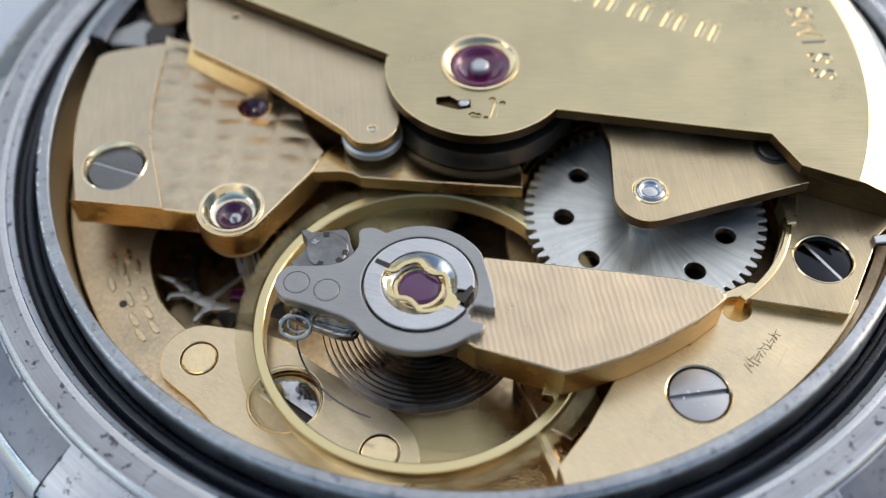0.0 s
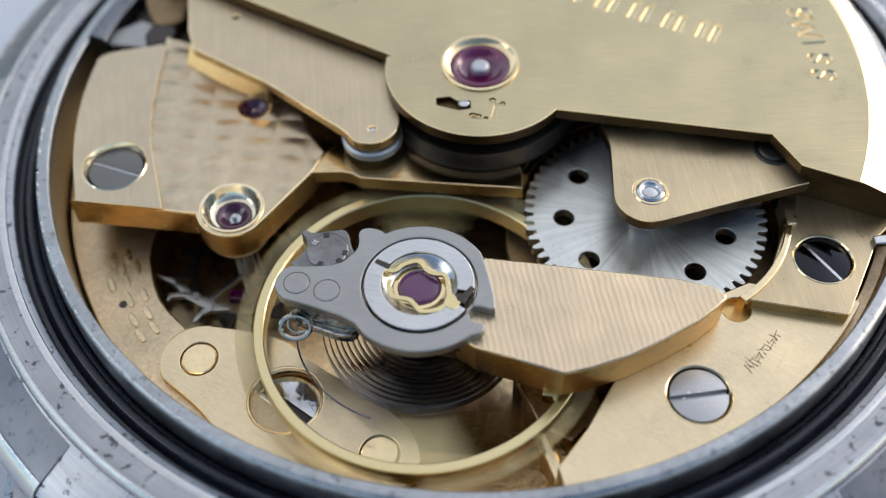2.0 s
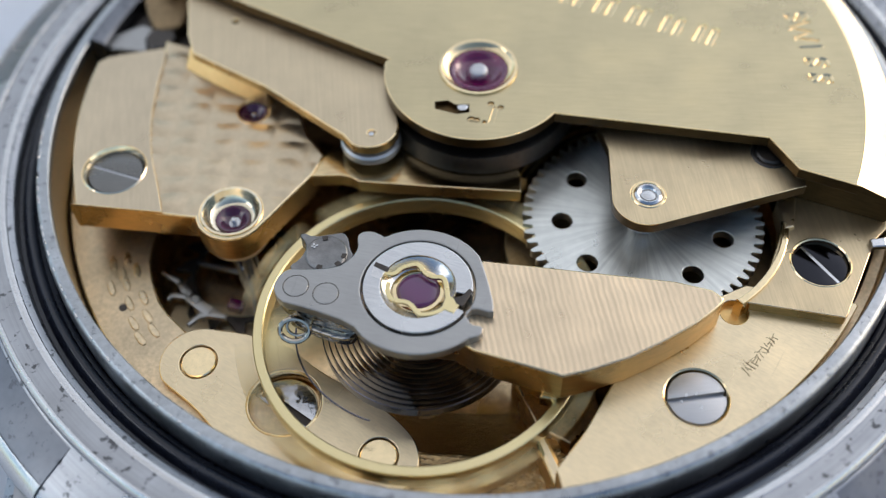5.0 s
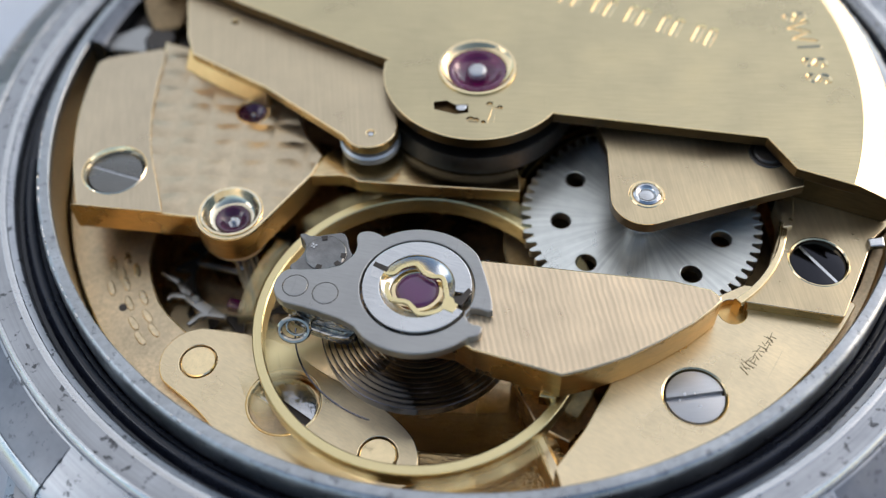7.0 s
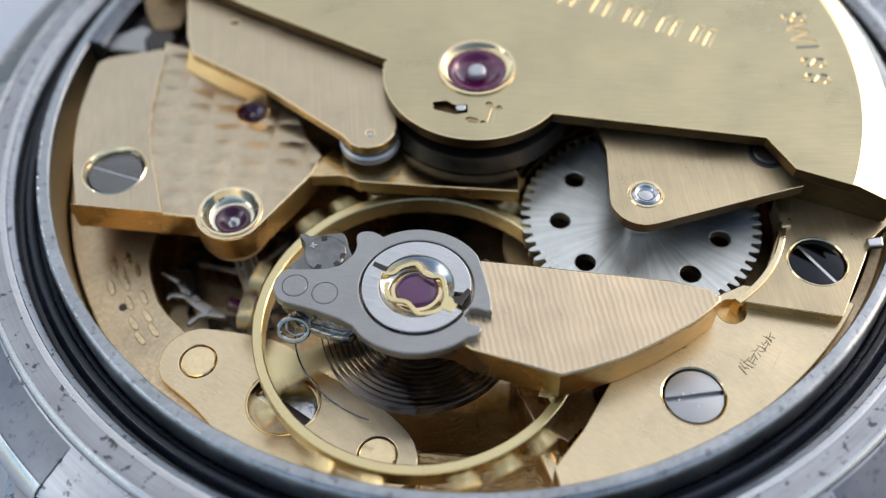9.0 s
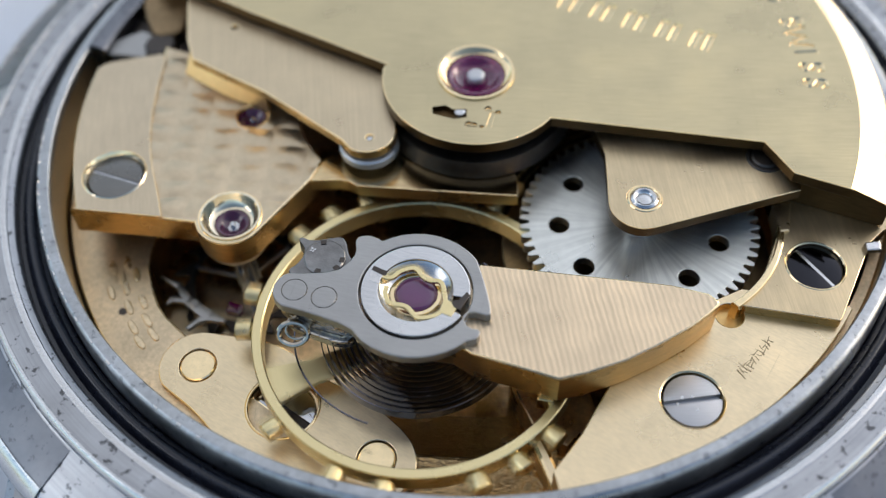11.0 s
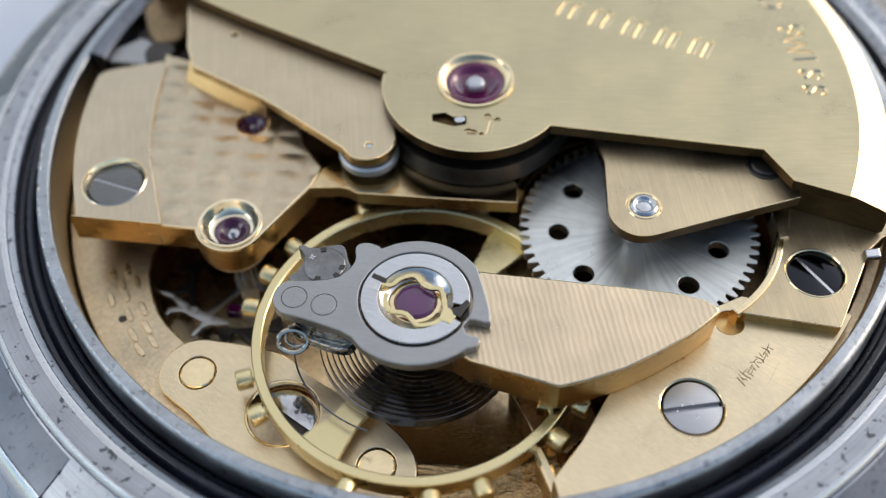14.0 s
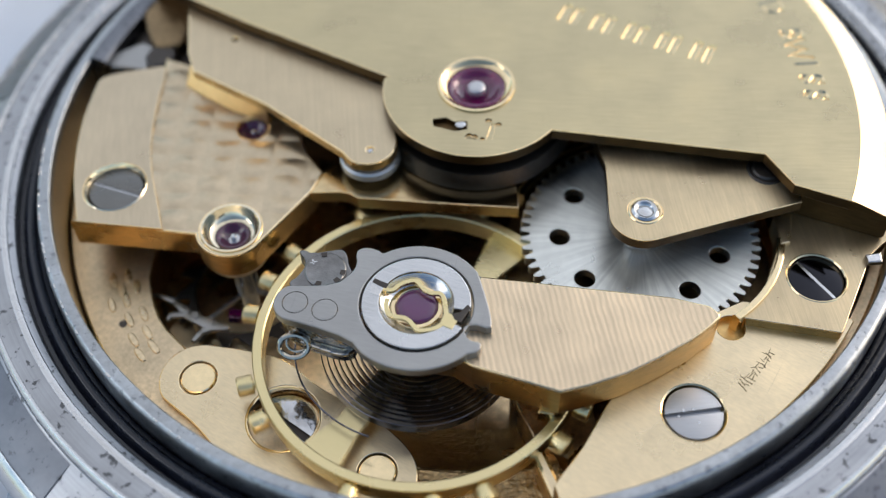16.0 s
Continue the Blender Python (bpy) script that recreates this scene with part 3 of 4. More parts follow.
# ---- winding rotor ----
def rotor():
    ob = thing("winding_rotor", 0, 0, 0.3, "satin pale gold winding rotor with engraved words", "rotor")
    boss = arc(0, -0.08, 2.78, 170, 318, 40)
    out = boss + [(7.9, -3.15), (8.46, -4.31), (9.95, -5.0)] + arc(0, 0, 11.05, -26.5, 153, 90) + [(-7.03, 3.15), (-2.62, 0.5)]
    # the words round the rim, cut as slanted grooves; the maker's mark as plain bars
    cutters = []
    for i, ch in enumerate("D SWISS"):
        if ch == " ":
            continue
        if ch == "W":
            for x0, y0, x1, y1 in ((-0.43, 0.34, -0.23, -0.33), (-0.215, -0.35, 0.0, 0.24), (0.012, 0.26, 0.225, -0.34), (0.24, -0.35, 0.43, 0.335)):
                me = plate([bar(x0, y0, x1, y1, 0.062, 0.058)], -0.062, 0.1, 0.05)
                me.transform(Matrix.Rotation(radians(17.6 - 3.85 * i), 4, "Z") @ Matrix.Translation((9.85, 0, 1.405)) @ Matrix.Rotation(radians(-90), 4, "Z"))
                cutters.append(me)
            continue
        cu = bpy.data.curves.new("letter", "FONT")
        cu.body, cu.size, cu.align_x, cu.align_y = ch, 0.98, "CENTER", "CENTER"
        cu.extrude, cu.bevel_depth, cu.bevel_resolution, cu.offset = 0.05, 0.05, 0, -0.02
        ob2 = new("letter", cu)
        bpy.context.view_layer.update()
        me = bpy.data.meshes.new_from_object(ob2.evaluated_get(bpy.context.evaluated_depsgraph_get()))
        bpy.data.objects.remove(ob2)
        me.materials.clear()
        me.transform(Matrix.Rotation(radians(17.6 - 3.85 * i), 4, "Z") @ Matrix.Translation((9.85, 0, 1.455)) @ Matrix.Rotation(radians(-90), 4, "Z"))
        cutters.append(me)
    u = Vector((0.88, -0.475))
    v = Vector((0.475, 0.88))
    for i in range(5):
        c = Vector((3.12, 3.0)) + Vector((0.945, -0.485)) * i
        for a0, a1, b0, b1 in ((-0.34, -0.1, -0.42, 0.42), (0.06, 0.30, -0.42, 0.42)):
            q = [tuple(c + u * a + v * b) for a, b in ((a0, b0), (a1, b0), (a1, b1), (a0, b1))]
            cutters.append(plate([q], 1.335, 1.5, 0.06))
    slot = [(-1.32, -1.34), (-0.94, -1.30), (-0.72, -1.48), (-0.34, -1.48), (-0.34, -1.80), (-0.70, -1.86), (-1.32, -1.62)]
    cutters.append(plate([slot], 1.22, 1.5, 0.02))
    for x, y, r in ((0.28, -1.50, 0.10), (0.56, -1.66, 0.09), (-0.30, -2.08, 0.12), (-0.16, -2.12, 0.11), (0.06, -2.2, 0.07)):
        cutters.append(plate([circle(x, y, r, 14)], 1.30, 1.5, 0.03))
    cutters.append(plate([bar(0.42, -1.62, 0.26, -2.22, 0.07, 0.09)], 1.37, 1.5, 0.02))
    blade = part("blade", engrave(plate([out, circle(0, 0, 1.02, 56)], 1.02, 1.4, 0.03), cutters), M_ROTOR, ob, "", M_SHADE_BROWN)
    part("weight", sector([(9.4, -0.19), (12.1, -0.19), (12.2, -0.1), (12.2, 0.5), (12.05, 0.72), (11.1, 0.98), (11.0, 1.03), (9.4, 1.03)], -24.5, 150, 100, 0, 0), M_WEIGHT, ob, "heavy polished rim weight", M_SHADE_BROWN)
    part("bearing_collar", lathe([(0.86, 0.6), (1.03, 0.6), (1.16, 1.40), (1.14, 1.46), (1.06, 1.45), (0.98, 1.37), (0.88, 1.32), (0.86, 1.2)], 64, True), M_POLISH, ob, "polished gold bearing collar")
    part("ruby_cap", lathe([(0, 0.99), (0.88, 0.99), (0.88, 1.28), (0.82, 1.34), (0.74, 1.33), (0.66, 1.24), (0.52, 1.14), (0.36, 1.10), (0.32, 1.18), (0, 1.18)], 48, False, 0, 0, 60), M_RUBY_CLEAR, ob, "ruby bearing")
    part("pivot_cap", lathe([(0, 1.1), (0.27, 1.1), (0.27, 1.30), (0.23, 1.35), (0.12, 1.36), (0, 1.345)], 32, False, 0, 0, 60), M_SCREW, ob, "polished steel pivot")
    # brown sheet that gives the slot its shade
    part("slot_floor", plate([[(-1.31, -1.35), (-0.945, -1.31), (-0.725, -1.49), (-0.35, -1.49), (-0.35, -1.79), (-0.70, -1.85), (-1.31, -1.61)][::-1]], 1.221, 1.25, 0.002), M_SHADE_BROWN, blade, "brown slot floor")
    part("slot_pin", plate([soften([(-0.72, -1.46), (-0.36, -1.44), (-0.38, -1.70), (-0.66, -1.72)], 1)], 1.24, 1.40, 0.05), M_STEEL_B, blade, "steel pin in the slot")
    hub = thing("reversing_wheel", 0, 0, 0.0, "dark steel reversing wheel under the rotor", "wheel")
    # the drum's dark colour includes the rotor's shade
    part("drum", lathe([(0.3, 0.0), (2.90, 0.0), (2.95, 0.04), (2.92, 0.2), (2.80, 0.54), (2.7, 0.56), (0.3, 0.56)], 64, True), M_DARK, hub, "dark drum")
    part("sleeve", lathe([(0.3, 0.56), (2.1, 0.56), (2.1, 0.62), (0.82, 0.66), (0.82, 0.98), (0.3, 0.98)], 48, True), M_DARK, hub)


rotor()


def lever_arm():
    ob = thing("lever_arm", -3.2, -1.8, 0.0, "brushed gilt lever arm beside the rotor", "lever")
    out = [(-8.95, 2.55), (-8.7, 1.75)] + [(-6.39, 0.2), (-4.0, -1.88)] + arc(-3.25, -1.55, 0.85, 235, 360, 16) + [(-2.5, -0.2), (-2.75, 0.75), (-7.2, 3.9), (-9.2, 4.9)]
    out = [(x + 0.03, y - 0.2) for x, y in out]
    part("blade", plate([out, circle(-3.16, -2.03, 0.1, 16), circle(-7.47, 2.92, 0.09, 14)], 0.62, 0.95, 0.045), M_ARM, ob, "", M_BOUNCE_FLANK)
    # wedge added under the arm's edge to hold its warm reflection
    bm = bmesh.new()
    a, b = (Vector((-8.86, 2.15)), Vector((-6.36, 0.10)))
    rows = []
    for k in range(9):
        c = a + (b - a) * (k / 8)
        w = 0.34 * (1 - (k / 8) ** 2.5) + 0.05
        rows.append([bm.verts.new((c.x, c.y, 0.66)), bm.verts.new((c.x - 0.6 * w, c.y - 0.72 * w, 0.02)), bm.verts.new((c.x + 0.1, c.y + 0.1, 0.02))])
    for p, q in zip(rows, rows[1:]):
        for i in range(3):
            bm.faces.new((p[i], p[(i + 1) % 3], q[(i + 1) % 3], q[i]))
    bm.faces.new(rows[0]), bm.faces.new(rows[-1])
    bmesh.ops.recalc_face_normals(bm, faces=bm.faces)
    me = bpy.data.meshes.new("bevel")
    bm.to_mesh(me)
    bm.free()
    part("bevel", finish(me), M_WARM_REFLECTION, ob, "bevelled flank coloured with its warm reflection")
    part("pin", disc(-3.16, -2.03, 0.1, 0.62, 0.90, 0.02, 16), M_STEEL_B, ob)
    part("roller", lathe([(0, 0.0), (0.3, 0.0), (0.3, 0.24), (0.80, 0.24), (0.88, 0.30), (0.88, 0.50), (0.82, 0.56), (0.5, 0.57), (0.5, 0.62), (0, 0.62)], 48, False, -3.2, -1.82), M_SCREW, ob, "grey steel roller")


lever_arm()


def winding_wheel():
    cx, cy = 4.49, -4.25
    ob = thing("winding_gear", cx, cy, -0.9, "sunray steel winding wheel with fine teeth", "gear wheel")
    n = 62
    teeth = []
    for i in range(n):
        a = 360 / n * i
        for da, r in ((-2.1, 3.16), (-1.3, 3.36), (-0.7, 3.42), (0.7, 3.42), (1.3, 3.36), (2.1, 3.16)):
            teeth.append((cx + r * math.cos(radians(a + da)), cy + r * math.sin(radians(a + da))))
    holes = [circle(cx + 2.3 * math.cos(radians(a)), cy + 2.3 * math.sin(radians(a)), 0.29, 24) for a in (-22, -61.5, -139, 180, 139, 95, 40)]
    part("disc", plate([teeth] + holes, -0.9, -0.6, 0.025, (0, 0)), M_WHEEL, ob)
    part("hub", disc(cx, cy, 0.5, -1.6, -0.5, 0.04), M_STEEL_B, ob)


winding_wheel()


def auto_bridge():
    ob = thing("upper_bridge", 5, -4, 0.15, "brushed gilt pointed bridge over the winding wheel", "bridge")
    out = [(3.3, -1.2), (3.62, -2.6), (3.5, -4.35)] + arc(4.42, -4.42, 0.93, 190, 285, 14) + [(8.85, -4.18), (8.9, -3.9), (8.2, -1.6)]
    out = [(x - 0.065, y - 0.235) for x, y in out]
    part("blade", plate([out, circle(4.435, -4.53, 0.48)], 0.43, 0.78, 0.02), M_GOLD_UP, ob, "", M_SHADE_BROWN)
    part("collar", ring(4.435, -4.53, 0.38, 0.49, 0.48, 0.80, 0.03, 40), M_POLISH, ob)
    part("stud", lathe([(0, -0.5), (0.38, -0.5), (0.38, 0.80), (0.32, 0.85), (0.24, 0.83), (0.2, 0.76), (0.12, 0.78), (0, 0.80)], 40, False, 4.435, -4.53, 50), M_STEEL_B, ob, "polished steel stud")
    part("washer", ring(8.045, -3.21, 0.42, 0.55, 0.58, 0.82, 0.03, 24), M_DARK, ob)
    part("screw_end", disc(8.045, -3.21, 0.42, 0.5, 0.88, 0.05, 24), M_DARK, ob)


auto_bridge()


# ---- right: barrel bridges ----
def barrel_bridge():
    ob = thing("barrel_bridge", 9, -6, -0.8, "gilt barrel bridge with a dark steel screw", "bridge")
    out = [(6.72, -7.52), (9.2, -8.1), (9.28, -8.02), (10.28, -6.25), (10.62, -5.62), (11.1, -5.2)] + arc(0, 0, 12.35, -24.5, 20, 30) + [(9.0, 3.0), (8.4, -2.5), (8.4, -4.1), (8.1, -5.3), (7.5, -6.6)]
    part("blade", plate([out, circle(8.98, -6.3, 0.78)], -0.8, -0.2, 0.022), M_GOLD_UP, ob, "", M_BOUNCE_FLANK)
    part("recess_wall", sector([(3.66, -1.9), (3.66, -0.95), (3.70, -0.9), (3.86, -0.9), (3.9, -0.8), (4.1, -0.8), (4.1, -1.9)], 62, 150, 40, 4.49, -4.25), M_SHEEN, ob, "stepped brown wall behind the winding wheel")
    part("recess_floor", disc(4.49, -4.25, 3.9, -1.95, -1.7, 0.04, 64), M_DARK_BRASS, ob, "brown floor under the winding wheel")
    part("inner_lip", plate([[(6.45, -7.45)] + arc(4.49, -4.25, 3.78, -58, 12, 20) + [(8.35, -3.4)] + arc(4.49, -4.25, 3.98, 10, -58, 20)], -0.8, -0.1, 0.04), M_POLISH, ob)
    part("lip_end", plate([[(8.22, -4.2), (8.78, -4.12), (8.5, -5.15), (8.22, -5.2)]], -0.8, -0.08, 0.05), M_GOLD, ob, "bright worn end of the lip")
    part("well", ring(8.98, -6.3, 0.76, 0.84, -0.7, -0.18, 0.03, 40), M_POLISH, ob)
    screw(8.98, -6.3, 0.75, -0.62, -0.28, -59, "dark polished steel screw in the barrel bridge", 0.10, M_BLACK, 0.035, M_CHROME)
    lo = thing("lower_bridge", 5, -10, -3.7, "gilt lower bridge with a steel screw and scratched marks", "bridge")
    out = [(1.45, -12.0), (1.4, -11.8), (2.2, -10.8), (2.9, -9.7), (3.6, -8.6), (5.6, -7.2), (7.0, -6.6), (9.8, -7.3)] + [((12.3 + 0.3 * k / 30) * math.cos(radians(-37 - 46 * k / 30)), (12.3 + 0.3 * k / 30) * math.sin(radians(-37 - 46 * k / 30))) for k in range(31)]
    part("blade", plate([out, circle(5.1, -9.95, 0.82), circle(6.52, -7.46, 0.38, 24)], -3.98, -0.8, 0.025), M_GOLD, lo, "", M_BOUNCE_FLANK)
    part("pocket_floor", disc(6.52, -7.46, 0.40, -2.2, -1.02, 0.02, 24), M_BOUNCE_FLANK, lo, "shaded gilt pocket")
    part("well", lathe([(0.76, -1.6), (0.83, -1.6), (0.86, -0.82), (0.84, -0.79), (0.80, -0.82), (0.76, -1.2)], 48, True, 5.1, -9.95), M_POLISH, lo)
    head = screw(5.12, -9.94, 0.75, -1.4, -0.85, 6, "bright slotted steel screw in the lower bridge", 0.13)
    for x, y, q in ((4.86, -9.86, 0.05), (5.12, -9.84, 0.04), (5.2, -10.22, 0.045), (4.72, -10.03, 0.035)):
        part("nick", disc(x, y, q, -0.86, -0.846, 0.004, 9), M_CHROME, lo, "bright nick on the screw")
    # scratched repairer's mark as strokes
    random.seed(4)
    mk = thing("scratched_mark", 7.1, -8.9, -0.8, "dark scratched strokes on the lower bridge", "engraving")
    for i in range(26):
        k = i // 2
        c = Vector((6.46 + 0.078 * k, -9.26 + 0.082 * k)) + Vector((0.7, -0.7)) * (0.09 if i % 2 else -0.09) * random.random()
        turn = random.choice((1.9, 2.4, 0.7, 2.9)) + 0.4 * random.random()
        d = Vector((math.cos(turn), math.sin(turn))) * (0.06 + 0.11 * random.random())
        w = Vector((-d.y, d.x)).normalized() * 0.014
        part("stroke", plate([[tuple(c - d - w), tuple(c + d - w * 0.4), tuple(c + d + w * 0.4), tuple(c - d + w)]], -0.8, -0.794 + 0.0004 * (i % 3), 0.002), M_INK, mk)
    # the lower bridge stands just under the barrel bridge's face
    for ob in (lo, head, mk):
        ob.location += Vector((-0.07, -0.15, 0.28)) * MM


barrel_bridge()


# ---- balance cock and regulator ----
HX, HY = -1.90, -7.42


def balance_cock():
    ob = thing("balance_cock", 3, -8.5, -0.8, "thick brushed rose-gold balance cock", "balance cock")
    out = arc(HX, HY, 1.25, 30, 270, 30) + [(-1.0, -8.85), (-0.55, -9.2), (1.59, -10.03), (2.3, -9.88), (3.29, -9.57), (4.17, -9.15), (5.1, -8.63), (5.65, -8.22), (5.88, -8.02), (5.92, -7.88), (5.68, -7.62), (4.77, -7.31), (-0.15, -6.43)]
    part("blade", plate([out, circle(HX, HY, 0.75)], -0.5, 0.6, 0.05), M_ROSE, ob, "", M_BOUNCE_FLANK)
    foot = [(1.75, -9.85), (3.2, -9.45), (4.1, -9.05), (5.0, -8.55), (5.75, -8.0), (5.5, -7.62), (3.4, -7.4), (2.2, -8.6)]
    part("foot", plate([foot], -0.8, -0.5, 0.02), M_GOLD, ob)
    part("tab", plate([[(1.1, -9.95), (1.5, -10.05), (1.62, -9.8), (1.2, -9.7)]], -0.95, -0.5, 0.03), M_POLISH, ob)


balance_cock()


def regulator():
    ob = thing("regulator", HX, HY, 0.6, "grey satin steel regulator lever on the balance cock", "regulator")
    out = [(-3.5, -5.72), (-3.38, -5.56), (-3.1, -5.55), (-2.85, -5.68)] + arc(HX, HY, 1.87, 118, 28, 18) + [(-0.06, -7.46), (0.02, -8.05), (-0.02, -8.32), (-0.5, -8.12), (-0.72, -8.3), (-0.6, -8.62), (-0.28, -8.68), (-0.33, -8.93), (-0.62, -9.02)]
    out += arc(HX, HY, 2.02, 308, 225, 18) + [(-3.6, -8.45), (-4.65, -7.98)] + arc(-5.03, -7.25, 0.58, 240, 110, 14) + [(-4.85, -6.75), (-4.0, -6.72), (-3.65, -6.45), (-3.45, -6.1)]
    lever = part("lever", plate([soften(out, 1), circle(HX, HY, 1.48, 64)], 0.6, 0.9, 0.04), M_STEEL, ob)
    for x, y in ((-5.04, -7.26), (-4.26, -7.53)):
        part("pin_seat", ring(x, y, 0.32, 0.345, 0.8, 0.906, 0.006, 40), M_DARK, lever)
        part("pin", disc(x, y, 0.32, 0.6, 0.904, 0.02), M_STEEL, lever)
    block = soften([(-5.55, -7.5), (-4.6, -7.95), (-3.6, -8.3), (-3.5, -8.0), (-3.9, -7.6), (-4.7, -7.3), (-5.4, -7.0)], 2)
    part("pin_block", plate([block], 0.05, 0.6, 0.06), M_DENT, ob, "polished steel curb block")
    part("lower_block", plate([soften([(-5.4, -7.7), (-4.7, -8.1), (-3.7, -8.5), (-3.4, -8.1), (-4.0, -7.5), (-5.2, -7.2)], 2)], -0.25, 0.05, 0.06), M_DENT, ob, "dented steel curb block foot")
    loop = [(-5.14 + 0.38 * math.cos(radians(a)), -8.06 + 0.19 * math.sin(radians(a)), 0.05 + 0.25 * math.sin(radians(a))) for a in range(0, 360, 15)]
    part("curb_loop", tube(loop, 0.075, 8, True), M_WIRE, ob, "bright wire loop")
    part("curb_loop", tube([(x * 0.8 - 5.14 * 0.2 + 0.1, y * 0.8 - 8.06 * 0.2 + 0.12, z * 0.8) for x, y, z in loop], 0.045, 8, True), M_WIRE, ob, "inner wire loop")
    sc = thing("stud_carrier", -4.3, -6.2, 0.3, "rough grey steel hairspring stud carrier", "stud carrier")
    star = soften([(-5.06, -5.52), (-4.92, -5.44), (-4.68, -5.6), (-4.06, -5.5), (-3.84, -5.5), (-3.72, -5.72), (-3.68, -6.05), (-3.55, -6.32), (-4.0, -6.78), (-4.36, -6.92), (-4.66, -6.76),
                   (-4.95, -6.78), (-5.2, -6.72), (-5.26, -6.5), (-5.06, -6.38), (-4.86, -6.05), (-4.86, -5.8)], 1)
    part("plate", plate([star], 0.3, 0.80, 0.05), M_ROUGH, sc)
    part("cap", lathe([(0, 0.7), (0.56, 0.7), (0.56, 0.84), (0.52, 0.87), (0.44, 0.84), (0, 0.84)], 36, False, -4.3, -6.2), M_ROUGH, sc)
    for x, y, a in ((-4.62, -5.96, 15), (-4.63, -5.95, 100)):
        c, d = math.cos(radians(a)) * 0.09, math.sin(radians(a)) * 0.09
        part("nick", plate([bar(x - c, y - d, x + c, y + d, 0.02, 0.025)], 0.84, 0.865, 0.005), M_CHROME, sc)
    for a in (95, 250, 310, 345):
        part("notch", plate([[(-4.3 + r * math.cos(radians(a + d)), -6.2 + r * math.sin(radians(a + d))) for r, d in ((0.42, -9), (0.56, -9), (0.56, 9), (0.42, 9))]], 0.85, 0.87, 0.004), M_DARK, sc)
    sh = thing("shock_setting", HX, HY, 0.55, "bright steel shock setting ring round a ruby jewel", "shock setting")
    c0, c1 = -36, -14
    gap = arc(HX, HY, 1.42, c1, 360 + c0, 60) + arc(HX, HY, 0.97, 360 + c0, c1, 60)
    part("ring", plate([gap], 0.55, 0.94, 0.03), M_STEEL_B, sh)
    part("bowl", lathe([(1.0, 0.92), (0.92, 0.80), (0.66, 0.66), (0.62, 0.5), (1.0, 0.5)], 56, True, HX, HY), M_STEEL_B, sh, "polished bowl")
    part("jewel_seat", ring(HX, HY, 0.55, 0.68, 0.5, 0.745, 0.02, 48), M_POLISH, sh, "gold jewel seat")
    part("slot", plate([[(-2.98, -6.62), (-2.62, -6.82), (-2.68, -6.97), (-3.04, -6.74)]], 0.93, 0.956, 0.008), M_DARK, sh, "dark slot")
    part("bright_slot", plate([[(-3.06, -6.78), (-2.78, -6.95), (-2.86, -7.2), (-3.1, -7.08)]], 0.93, 0.948, 0.006), M_CHROME, sh)
    part("clip", plate([[(-0.58, -7.56), (-0.5, -7.68), (-0.78, -8.12), (-0.95, -8.02), (-1.0, -7.82), (-0.8, -7.8)]], 0.80, 0.97, 0.02), M_DARK, sh, "dark spring clip")
    part("cap_jewel", lathe([(0, 0.5), (0.56, 0.5), (0.56, 0.72), (0.48, 0.78), (0.3, 0.81), (0, 0.82)], 48, False, HX, HY, 70), M_RUBY_PALE, sh, "violet ruby cap jewel")
    # lyre spring
    pts = [(-2.76, -6.96), (-2.51, -7.04), (-2.33, -6.83), (-2.0, -6.72), (-1.85, -6.76), (-1.71, -7.04), (-1.49, -7.17), (-1.27, -7.15), (-1.18, -7.33), (-1.15, -7.68), (-1.13, -8.02),
           (-1.37, -8.22), (-1.59, -8.29), (-1.87, -8.3), (-1.97, -8.16), (-2.15, -7.9), (-2.44, -7.85), (-2.62, -7.79), (-2.7, -7.44), (-2.65, -7.27)]
    for _ in range(2):
        pts = pts[:1] + [(a[0] * k + b[0] * (1 - k), a[1] * k + b[1] * (1 - k)) for a, b in zip(pts, pts[1:]) for k in (0.75, 0.25)] + pts[-1:]
    w = 0.06
    left, right = [], []
    for i, p in enumerate(pts):
        a, b = Vector(pts[max(0, i - 1)]), Vector(pts[min(len(pts) - 1, i + 1)])
        nrm = Vector((-(b - a).y, (b - a).x)).normalized() * w
        left.append(tuple(Vector(p) + nrm)), right.append(tuple(Vector(p) - nrm))
    part("lyre_spring", plate([left + right[::-1]], 0.86, 0.95, 0.012), M_RIM, sh, "gold lyre spring")
    part("spring_tab", plate([[(-1.16, -7.73), (-0.82, -8.0), (-1.02, -8.3), (-1.32, -8.14)]], 0.86, 0.96, 0.012), M_RIM, sh, "gold spring tab")


regulator()


